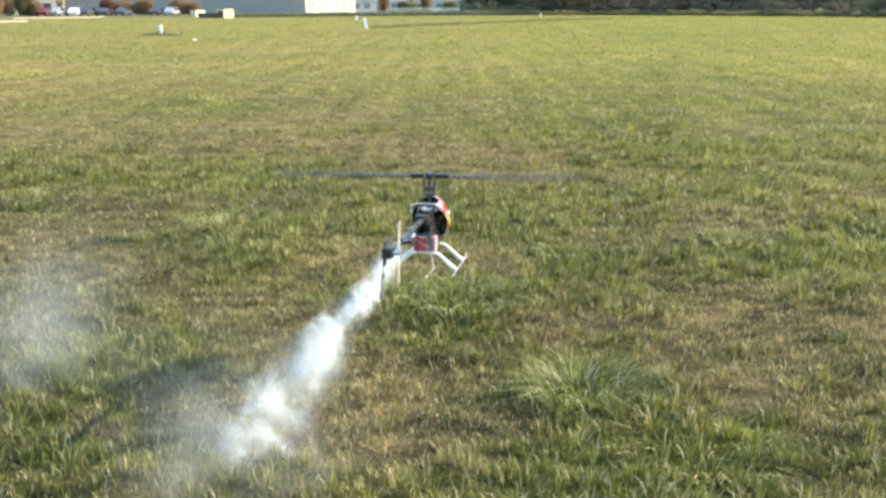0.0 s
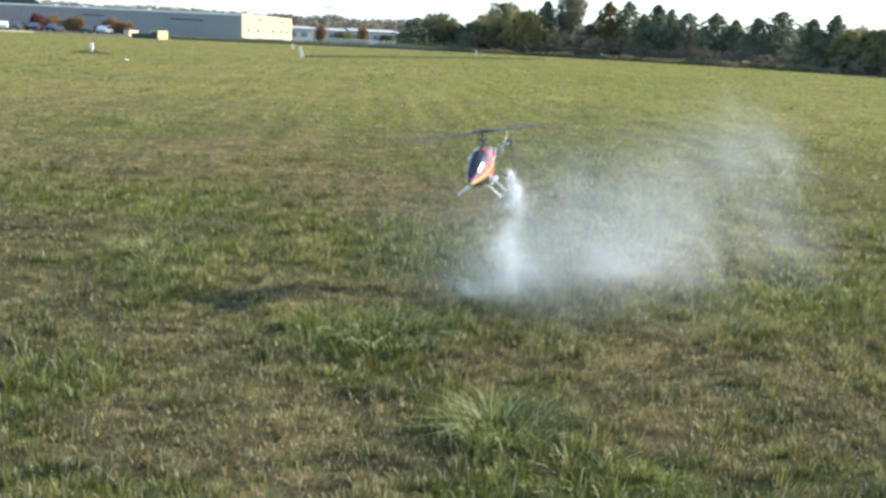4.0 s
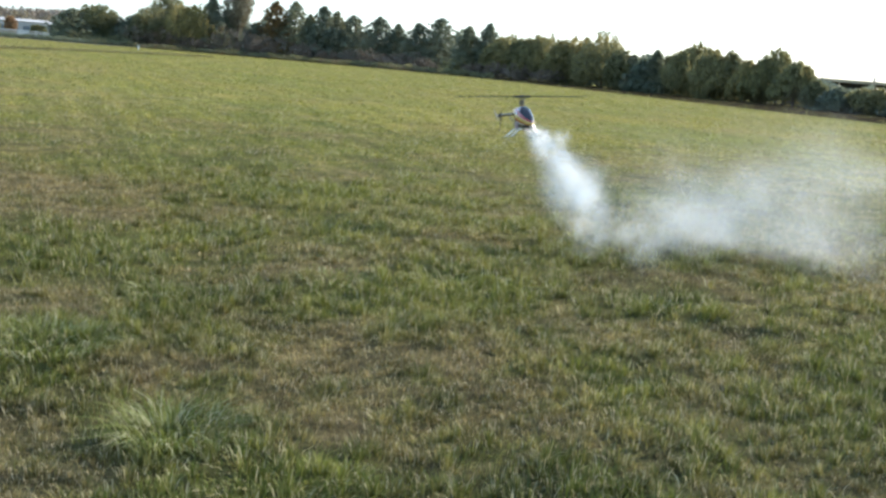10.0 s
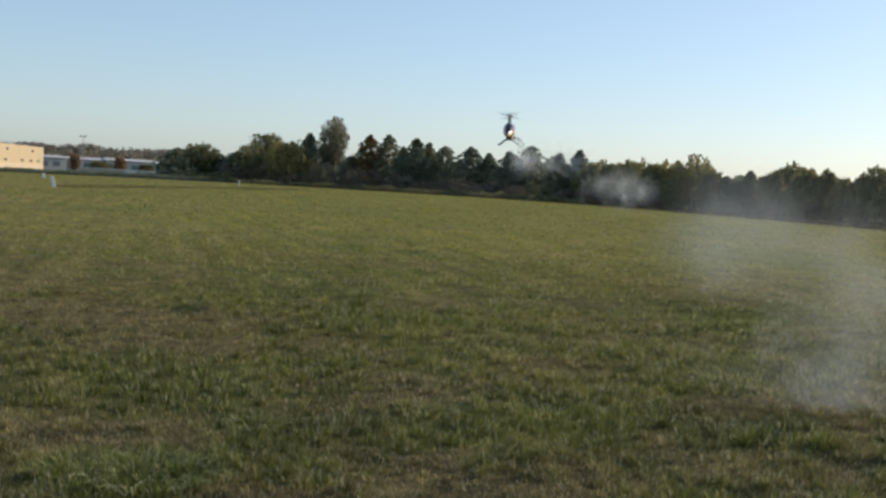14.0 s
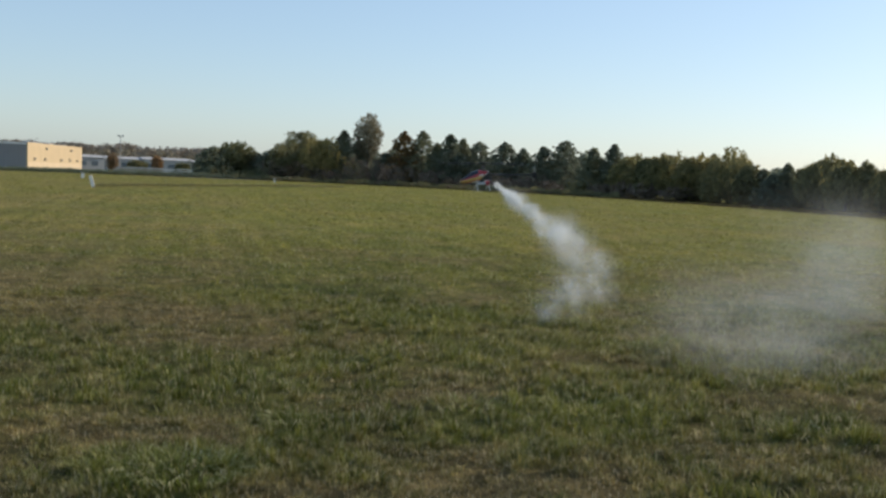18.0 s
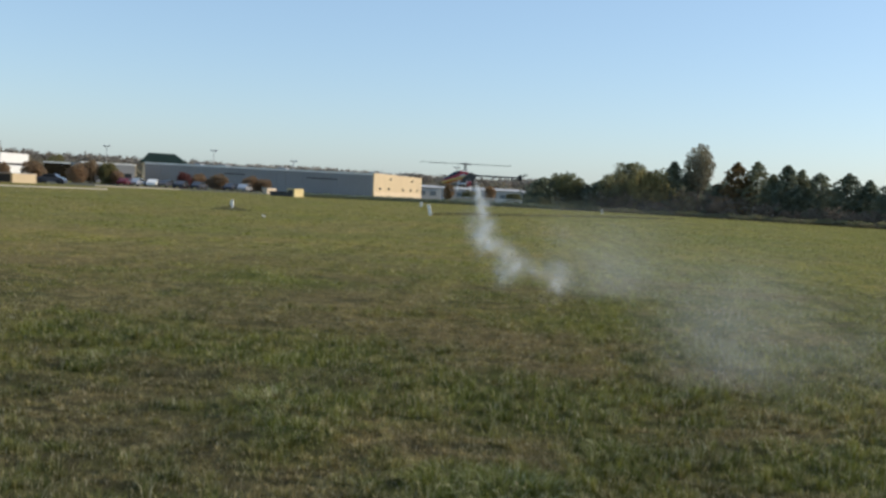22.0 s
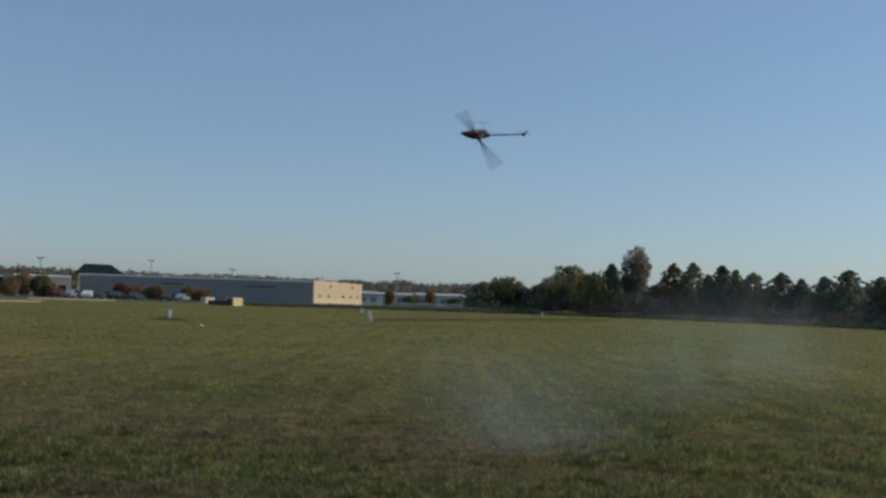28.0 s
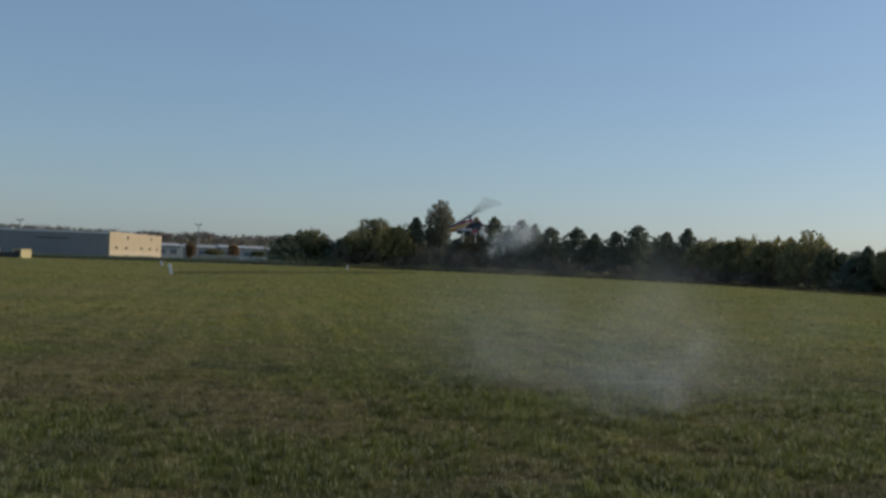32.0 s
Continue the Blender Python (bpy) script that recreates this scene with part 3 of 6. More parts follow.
def crown_points(kind, g):
    """Clump centres and radii for a crown of unit height and unit width."""
    if kind == "pine":
        n = 760
        t = g.random(n) ** 1.1
        a = g.uniform(0, 2 * np.pi, n)
        reach = 0.47 * (1 - t ** g.uniform(1.8, 3.0)) ** 0.8 + 0.02
        reach *= 0.78 + 0.3 * np.sin(t * 15 + 2 * a + g.random() * 6) ** 2 + 0.15 * np.sin(3 * a + 9 * t)
        lobes = g.uniform(0.72, 1.15, (8, 6))
        reach *= lobes[(t * 7.99).astype(int), (a / (2 * np.pi) * 5.99).astype(int)]
        k = reach * g.random(n) ** 0.45
        return np.stack([k * np.cos(a), k * np.sin(a), 0.02 + 0.96 * t], 1), 0.026 + 0.045 * (1 - t)
    if kind == "willow":
        c = ovoid(620, g, 0.16, 0.97, 0.46, 0.36)
        c[:, 2] *= 1 - 0.22 * np.clip(np.hypot(c[:, 0], c[:, 1]) / 0.46, 0, 1.3) ** 2
        return c, g.uniform(0.035, 0.075, len(c))
    if kind == "poplar":
        c = ovoid(900, g, 0.34, 0.99, 0.45, 0.10)
        c[:, :2] *= (1.0 - 0.35 * np.clip((0.6 - c[:, 2]) / 0.3, 0, 1))[:, None]
        return c, g.uniform(0.02, 0.045, len(c))
    if kind == "shrub":
        c = ovoid(160, g, -0.1, 0.95, 0.5)
        c[:, 2] = np.abs(c[:, 2])
        return c, g.uniform(0.06, 0.11, len(c))
    c = ovoid(620, g, 0.04, 0.95, 0.45, 0.22)
    return c, g.uniform(0.05, 0.09, len(c))


def build_tree(kind, height, width, material, seed, name, label, per=46, leaf=0.22):
    g = np.random.default_rng(seed)
    c, r = crown_points(kind, g)
    scale = np.array([width, width, height])
    tree = empty(name)
    v, f = leaf_cloud(c * scale, r * (width + height) / 2, per, leaf, g, droop=height * 0.12 if kind == "willow" else 0.0,
                      squash=0.55 if kind == "pine" else 0.9)
    v[:, 2] = np.maximum(v[:, 2], 0.03)
    arrays("crown", v, f, material, tree)
    bm = bmesh.new()
    top = height * (0.95 if kind in ("pine", "poplar") else 0.6)
    base = max(0.06, height * 0.018)
    if kind == "shrub":
        for i in range(5):
            a = 2 * math.pi * i / 5
            add_rod(bm, [(0.05 * math.cos(a), 0.05 * math.sin(a), -0.05), (width * 0.2 * math.cos(a), width * 0.2 * math.sin(a), height * 0.6)], [0.03, 0.008], 5)
    else:
        bend = g.normal(0, 0.015 * height, 2)
        add_rod(bm, [(0, 0, -0.1), (bend[0] * 0.5, bend[1] * 0.5, top * 0.4), (bend[0], bend[1], top * 0.75), (bend[0] * 0.7, bend[1] * 0.7, top)],
                [base, base * 0.75, base * 0.45, base * 0.12], 7)
        for i in g.choice(len(c), 13, replace=False):
            e = c[i] * scale
            z0 = min(e[2] * 0.75, top * 0.9)
            add_rod(bm, [(bend[0] * 0.6, bend[1] * 0.6, z0), (e[0] * 0.55, e[1] * 0.55, (z0 + e[2]) / 2 + 0.1), tuple(e)], [base * 0.4, base * 0.25, 0.02], 5)
    part("trunk", bm, M_BARK, tree)
    return tagged(tree, label, "shrub" if kind == "shrub" else "tree")


TREE_STYLE = {
    # kind: (shape, material, name, label)
    "P": ("pine", M_PINE, "pine_tree", "dark green pine with an uneven layered crown"),
    "B": ("broad", M_BROAD, "broadleaf_tree", "dull olive green broadleaf tree at the wood's edge"),
    "W": ("willow", M_WILLOW, "willow_tree", "yellow-green willow with drooping foliage"),
    "T": ("poplar", M_SPARSE, "poplar_tree", "tall thin-leaved poplar with pale twigs"),
    "R": ("broad", M_RUST, "autumn_tree", "small thin-leaved tree in rusty brown autumn colour"),
    "D": ("broad", M_REDLEAF, "red_tree", "small tree with dark red leaves"),
    "S": ("shrub", M_TWIG, "shrub", "grey-brown leafless shrub below the trees"),
    "Y": ("shrub", M_WILLOW, "bush", "yellowish rounded bush at the meadow's edge"),
    "G": ("shrub", M_BROAD, "hedge_bush", "low dark green hedge bush"),
    "K": ("pine", M_RUSTPINE, "larch_tree", "conifer with rusty yellow autumn needles"),
    "N": ("broad", M_TWIG, "bare_tree", "leafless grey tree behind the hall"),
}


def edge_distance(az):
    return float(np.interp(az, (-35, 2, 10, 18, 25, 32, 40, 50, 60), (280, 192, 187, 176, 157, 136, 112, 93, 84)))


def plant_trees():
    """kind, degrees to the right, top (degrees up), width (degrees)."""
    rows = (
        ("P", 2.0, 1.15, 2.0), ("B", 3.1, 1.45, 1.8), ("P", 4.1, 1.0, 1.3), ("P", 5.0, 1.1, 1.3), ("B", 5.8, 1.5, 1.8), ("B", 6.8, 2.15, 1.6),
        ("W", 7.7, 2.0, 2.0), ("P", 8.9, 2.35, 1.3), ("P", 9.7, 1.85, 1.4), ("T", 10.25, 3.15, 1.42), ("P", 11.2, 1.25, 1.3), ("K", 12.2, 2.45, 1.7),
        ("P", 13.2, 2.5, 1.4), ("P", 14.0, 1.9, 1.1), ("P", 14.7, 2.4, 1.3), ("P", 15.4, 2.2, 1.3), ("P", 16.3, 2.05, 1.8), ("P", 17.7, 2.1, 1.4),
        ("P", 18.7, 1.8, 1.4), ("P", 19.8, 1.95, 1.5), ("P", 21.0, 2.3, 1.9), ("P", 22.5, 2.0, 1.4), ("P", 23.6, 2.25, 1.3))
    rows2 = (
        ("W", 24.5, 1.75, 2.2), ("B", 25.6, 1.5, 1.4), ("W", 26.5, 1.95, 2.1), ("B", 27.6, 1.55, 1.5), ("W", 28.5, 1.7, 1.7), ("W", 29.8, 2.05, 2.3), ("B", 30.6, 1.3, 1.1),
        ("P", 31.4, 1.2, 1.3), ("P", 32.6, 1.55, 0.9), ("P", 32.0, 1.05, 1.6), ("B", 33.4, 1.3, 1.2), ("W", 34.4, 2.0, 1.9), ("W", 35.5, 1.75, 1.7), ("B", 36.5, 1.45, 1.3), ("W", 37.2, 1.25, 1.2),
        ("W", 38.4, 1.8, 1.9), ("W", 39.7, 1.5, 1.6), ("B", 40.7, 0.6, 1.0), ("P", 41.9, 0.35, 1.6), ("B", 43.6, 0.4, 2.0), ("P", 45.4, 0.45, 2.0), ("B", 47.5, 0.7, 2.4),
        ("P", 50, 1.6, 2.6), ("B", 53, 1.6, 2.8), ("P", 56, 1.5, 2.8))
    shrubs = (
        ("G", 4.6, 0.1, 1.6), ("S", 5.4, 0.5, 1.5), ("S", 6.6, 0.55, 1.4), ("G", 3.0, 0.05, 2.0), ("S", 9.4, 0.75, 1.3), ("S", 10.6, 0.9, 1.4), ("S", 12.2, 0.55, 1.8),
        ("S", 13.5, 0.3, 0.9), ("S", 16.4, 0.1, 1.2), ("S", 18.6, 0.15, 1.6), ("Y", 21.9, 0.25, 1.2), ("S", 24.2, 0.2, 1.0), ("S", 27.0, 0.1, 1.4),
        ("Y", 28.6, 0.45, 0.5), ("G", 46, 0.0, 2.0), ("S", 15.0, 0.1, 1.0),
        ("S", 7.4, 0.55, 1.5), ("S", 11.4, 0.6, 1.3), ("S", 14.2, 0.35, 1.2), ("S", 17.4, 0.3, 1.4), ("S", 19.4, 0.3, 1.5), ("S", 25.4, 0.15, 1.4),
        ("S", 20.2, 0.0, 1.2), ("S", 22.9, 0.05, 1.0), ("S", 8.2, 0.25, 1.1))
    g = np.random.default_rng(11)
    for i, (kind, az, top, wide) in enumerate(rows + rows2 + shrubs):
        low = kind in "SYG"
        top += 0.15 if kind == "S" else 0.0
        d = edge_distance(az) - (2.0 if low else 0.0) + (float(g.uniform(0, 6)) if not low else 0.0)
        h = 1.6 + d * math.tan(radians(top))
        w = max(0.6, d * radians(wide) * (1.22 if kind == "T" else 1.55 if kind in "PK" else 1.4))
        h *= 1.0 if low else 1.03 if kind in "PK" else 1.06
        shape, mat, name, label = TREE_STYLE[kind]
        per = {"poplar": 8, "pine": 12, "shrub": 12}.get(shape, 19)
        tree = build_tree(shape, h, w, mat, 100 + i, name, label, per, 0.13 if low else 0.18 if kind == "T" else 0.2)
        tree.matrix_basis = Matrix.Translation(polar(az, d))
        tagged(tree, group="trees along the meadow" if not low else "shrubs along the meadow")


def far_woods(name, az0, az1, dist, top, depth, material, n, leaf, label, seed, uneven=0.35):
    """Clumps of far trees that nobody could count."""
    g = np.random.default_rng(seed)
    az = g.uniform(az0, az1, n)
    d = dist(az) + g.uniform(0, depth, n)
    hump = 0.5 * value_noise(az * 1.9, np.full(n, seed * 1.0), 1.0) + 0.5 * value_noise(az * 5.3, np.full(n, seed * 2.0), 1.0)
    h = (top(az) if callable(top) else top) * (1 - uneven + 2 * uneven * (hump - 0.3))
    c = np.stack([d * np.sin(np.radians(az)), d * np.cos(np.radians(az)), h * g.random(n) ** 0.5], 1)
    v, f = leaf_cloud(c, np.full(n, leaf * 3.2), 9, leaf * 1.2, g)
    v[:, 2] = np.maximum(v[:, 2], 0.02)
    tagged(arrays(name, v, f, material), label, "woods", kind="stuff")


def build_woods():
    far_woods("pine_woods", 1.5, 60, lambda a: np.interp(a, (2, 10, 18, 25, 32, 40, 60), (208, 204, 191, 174, 150, 125, 100)), lambda a: 1.6 + 176 * np.tan(np.radians(np.interp(
                  a, (1.5, 4, 6, 8, 12, 16, 21, 24, 30, 34, 38, 42, 50), (0.7, 0.95, 1.45, 1.75, 1.9, 1.85, 1.85, 1.5, 1.05, 0.95, 0.7, 0.25, 0.5)))), 7, M_PINE, 9000, 0.3,
              "dark dense wood behind the first trees", 3)
    far_woods("distant_woods", -40, 4, lambda a: 470 + 0 * a, 10.0, 40, M_HAZED_WOOD, 7000, 0.6, "brown leafless woods on the skyline, haze put into their colour", 5, 0.12)
    far_woods("distant_autumn_woods", -40, 6, lambda a: 440 + 0 * a, 7.6, 30, M_HAZED_LEAF, 1000, 0.6, "dull olive brown autumn woods on the skyline, haze put into their colour", 6, 0.22)
    far_woods("right_woods", 40, 75, lambda a: 300 + 0 * a, 4.6, 40, M_BROAD, 1200, 0.6, "far olive green woods", 8, 0.25)
    edge = lambda a: np.interp(a, (3, 9, 16, 23, 30, 37, 46, 56), (183, 179, 169, 151, 128, 103, 80, 67))
    far_woods("edge_brush", 3, 21, edge, lambda a: 0.7 + 0 * a, 7, M_TWIG, 500, 0.11, "grey-brown dead brush and weeds along the trees", 12, 0.45)
    far_woods("edge_weeds", 3, 24, edge, lambda a: 0.85 + 0 * a, 7, M_BROAD, 3000, 0.11, "dark green weeds along the trees", 13, 0.45)
    far_woods("verge_weeds", -11.3, 3.5, lambda a: np.interp(a, (-11.3, -5, 3.5), (158, 170, 184)), lambda a: 0.62 + 0 * a, 3, M_PINE, 2600, 0.10, "dark low weeds along the road's verge", 14, 0.3)
    far_woods("ditch_weeds", -4.0, 9, lambda a: np.interp(a, (-4.0, 1.5, 9), (76, 94, 128)), 0.14, 1.2, M_BROAD, 1100, 0.06, "dark low weeds along a shallow ditch", 9)


# ------------------------------------------------------------------ buildings
def frame_at(p, q):
    """A pose at p whose x runs towards q, y away behind the wall, z up."""
    d = (q - p)
    return Matrix.Translation((p.x, p.y, 0)) @ Matrix.Rotation(math.atan2(d.y, d.x), 4, 'Z'), d.length


def build_warehouse():
    corner, left = Vector((-28.7, 223.2, 0)), Vector((-28.7 - 0.985 * 54, 223.2 + 0.17 * 54, 0))
    m, length = frame_at(left, corner)
    hall = empty("warehouse", m)
    deep, h = 41.0, 5.15
    # siding in vertical panels on the long side, masonry on the gable end
    n = 27
    for i in range(n):
        a, b = length * i / n, length * (i + 1) / n
        part("panel", box(a + 0.02, b - 0.02, 0.0, 0.12, 0.0, h - 0.35, 0.02), M_WALL, hall)
    part("wall_core", box(0.05, length - 0.05, 0.14, deep - 0.05, 0.0, h - 0.3), M_WALL, hall, "grey core of the hall")
    end = part("end_wall", box(length - 0.04, length + 0.22, 0.0, deep, 0.0, h + 0.12, 0.03), M_TAN, hall, "sunlit tan masonry end wall")
    part("band", box(length + 0.22, length + 0.26, 0.2, deep - 0.2, 0.0, 1.35), M_TAN_LOW, end, "lighter band at the wall's foot")
    for y, z in ((4, 1.75), (11, 1.75), (23, 1.75), (30, 1.75), (36, 1.75), (12, 4.0), (31, 4.0)):
        part("vent", box(length + 0.22, length + 0.42, y, y + 1.0, z, z + 0.45, 0.03), M_DARK, end, "small dark wall vent")
    part("roof", box(-0.1, length + 0.1, 0.1, deep, h - 0.3, h - 0.1), M_ROOF, hall, "flat pale roof")
    part("parapet", box(-0.15, length - 0.06, -0.1, 0.12, h - 0.34, h, 0.02), M_WHITE, hall, "pale metal parapet trim")
    for x, y, w in ((length - 3.5, 8, 2.4), (length - 3.5, 18, 2.6), (length - 4, 33, 2.0), (length * 0.55, 6, 1.8), (length * 0.25, 9, 2.0), (length * 0.15, 8, 1.6)):
        part("roof_unit", box(x, x + w, y, y + w * 1.3, h - 0.1, h + 0.42, 0.05), M_STEEL, hall, "low roof ventilation unit")
    for x, w in ((length * 0.72, 7.0), (length * 0.36, 5.0)):
        part("louvre", box(x, x + w, -0.05, 0.0, 3.4, 3.62), M_DARK, hall, "thin dark louvre")
    tagged(hall, "long flat-roofed grey warehouse with a sunlit tan end", "warehouse")

    wing_m, wl = frame_at(polar(-22.6, 236), polar(-19.9, 238))
    wing = empty("office_wing", wing_m)
    part("wall", box(0, wl, 0, 14, 0, 4.2, 0.03), M_WALL, wing)
    part("roof_edge", box(-0.1, wl + 0.1, -0.12, 0.0, 4.1, 4.4), M_WHITE, wing, "pale roof edge")
    part("end_wall", prism([(0.0, 1.8), (0.0, 4.5), (8.0, 4.5)], "x", wl + 0.02, wl + 0.2), M_TAN, wing, "sunlit tan gable")
    for i in range(4):
        part("window", box(1 + i * 2.6, 2.8 + i * 2.6, -0.06, 0.0, 0.9, 2.3), M_GLASS_DARK, wing)
    tagged(wing, "lower grey office wing beside the warehouse", "building")

    gm, gl = frame_at(polar(-19.6, 300), polar(-17.2, 300))
    house = empty("green_roofed_house", gm)
    part("wall", box(0.4, gl - 0.4, 0.5, 11.5, 0, 6.0), M_TAN_LOW, house)
    part("roof", prism([(-0.6, 5.8), (1.8, 8.6), (gl - 3.8, 8.6), (gl + 0.4, 5.8)], "y", 0.0, 12.0), M_GREENROOF, house, "steep dark green roof")
    tagged(house, "building with a steep dark green roof behind the warehouse", "building")


def build_left_buildings():
    m, length = frame_at(Vector((-65.3, 90, 0)), Vector((-67.2, 134, 0)))
    hall = empty("tan_hall", m)
    part("wall", box(0, length, 0, 26, 0, 4.5, 0.03), M_HALL, hall)
    part("band", box(0.1, length - 0.02, -0.06, 0.0, 0.0, 1.5), M_HALL_LOW, hall, "greyer lower wall band")
    part("roof_edge", box(-0.1, length + 0.1, -0.1, 0.12, 4.5, 4.7), M_ROOF, hall, "grey roof edge")
    part("corner_trim", box(length - 0.16, length + 0.06, -0.1, 0.0, 0, 4.5), M_TAN_LOW, hall, "pale corner trim")
    part("wall_lamp", box(length - 9.2, length - 8.7, -0.25, -0.06, 1.4, 1.75, 0.03), M_DARK, hall)
    tagged(hall, "tan flat-roofed hall with a greyer lower band", "building")

    corner = polar(-25.85, 150)
    m, length = frame_at(corner, corner + 4.4 * Vector((0.3, 0.954, 0)))
    shed = empty("storage_container", m)
    part("body", box(0, length, 0, 3.4, 0, 1.25, 0.03), M_TAN, shed)
    part("lid", box(-0.05, length + 0.05, -0.05, 3.45, 1.25, 1.32), M_ROOF, shed)
    # Dark sheet added over the end that faces away from the sun, as its shade.
    part("end_shade", box(-0.06, 0.0, 0.4, 3.0, 0.1, 1.15), M_DARK, shed, "dark sheet put in for the container end's shade")
    tagged(shed, "low tan storage container at the meadow's edge", "container")

    corner = polar(-26.45, 205)
    m, length = frame_at(corner, corner + 7.0 * Vector((0.3, 0.954, 0)))
    white = empty("white_building", m)
    part("lower_wall", box(0, length * 0.94, 0, 8, 0, 2.6, 0.03), M_WHITE, white)
    part("recess", box(0.1, length * 0.9, 0.3, 7.8, 2.6, 3.0), M_DARK, white, "dark gap between storeys")
    part("upper_wall", box(0, length, 0, 8, 3.0, 4.8, 0.03), M_WHITE, white)
    tagged(white, "white two-storey building with a dark gap", "building")

    m, length = frame_at(polar(-24.4, 262), polar(-20.2, 262))
    low = empty("low_brown_building", m)
    part("wall", box(0, length, 0, 9, 0, 4.0), M_DARKENED_BROWN, low)
    part("roof_edge", box(-0.1, length + 0.1, -0.15, 0.0, 3.9, 4.25), M_WHITE, low, "pale roof edge")
    tagged(low, "low dark building with a pale roof edge", "building")


def build_right_sheds():
    for a0, a1, d, h in ((-4.9, -3.55, 285, 3.7), (-3.4, -1.7, 300, 3.7), (-1.6, 0.9, 300, 3.9), (1.0, 3.0, 305, 3.6)):
        m, length = frame_at(polar(a0, d), polar(a1, d + 2))
        shed = empty("low_shed", m)
        part("wall", box(0, length, 0, 10, 0, h - 0.5), M_SHED_WALL, shed)
        part("roof", prism([(-0.3, h - 0.5), (5.0, h + 0.15), (10.3, h - 0.5)], "x", -0.3, length + 0.3), M_ROOF, shed, "pale low-pitched roof")
        for i in range(int(length // 3)):
            part("window", box(0.7 + i * 3, 2.4 + i * 3, -0.05, 0.0, 1.0, 2.2), M_SHED_GLASS, shed)
        tagged(shed, "long low grey shed with a pale roof", "shed", group="low sheds beyond the road")
    m, length = frame_at(polar(40.2, 176), polar(54, 168))
    barn = empty("flat_roofed_barn", m)
    # The barn wall's shade is put into its near-black colour.
    part("wall", box(0, length, 0, 12, 0, 3.7), M_DARKENED_BROWN, barn, "wall with shade put into its dark colour")
    part("roof", box(-0.4, length + 0.4, -0.4, 12.4, 3.7, 4.15, 0.03), M_HALL, barn, "pale brown flat roof edge")
    part("roof_vent", rod([(9.5, 3, 4.15), (9.5, 3, 4.9)], 0.18, 10), M_STEEL, barn)
    tagged(barn, "long dark barn with a pale brown flat roof", "barn")
    # pale fence before the sheds
    m, length = frame_at(polar(-2.6, 240), polar(3.2, 236))
    fence = empty("white_fence", m)
    for i in range(int(length // 2)):
        part("post", box(i * 2.0, i * 2.0 + 0.1, 0, 0.1, 0, 1.15), M_WHITE, fence)
    for z in (0.35, 0.7, 1.05):
        part("rail", box(0, length, 0.02, 0.08, z, z + 0.12), M_WHITE, fence)
    tagged(fence, "white rail fence before the sheds", "fence")
    m, length = frame_at(polar(-3.0, 214), polar(-0.6, 214))
    wall = part("low_wall", box(0, length, 0, 0.4, 0, 1.0, 0.03), M_KERB)
    wall.matrix_basis = m
    tagged(wall, "low pale grey wall beside the road", "wall", kind="structure")


def build_car(az, d, turn, paint, label):
    car = empty("car", Matrix.Translation(polar(az, d)) @ pose(0, 0, 0, 0, 0, turn))
    side = [(-2.1, 0.3), (-2.15, 0.75), (-1.95, 0.92), (-1.3, 0.97), (-0.75, 1.42), (0.65, 1.45), (1.25, 0.98), (1.95, 0.85), (2.15, 0.6), (2.1, 0.3)]
    bm = prism(side, "y", -0.85, 0.85)
    bmesh.ops.bevel(bm, geom=bm.edges[:], offset=0.05, segments=2, affect='EDGES')
    body = part("body", bm, paint, car, smooth=False)
    for y in (-0.865, 0.845):
        part("side_window", prism([(-1.1, 0.98), (-0.7, 1.36), (0.6, 1.38), (1.05, 0.98)], "y", y, y + 0.02), M_GLASS_DARK, body)
    for x in (-1.35, 1.35):
        for y in (-0.88, 0.7):
            part("wheel", rod([(x, y, 0.32), (x, y + 0.18, 0.32)], 0.32, 14), M_TYRE, car)
    tagged(car, label, "car", group="parked cars")


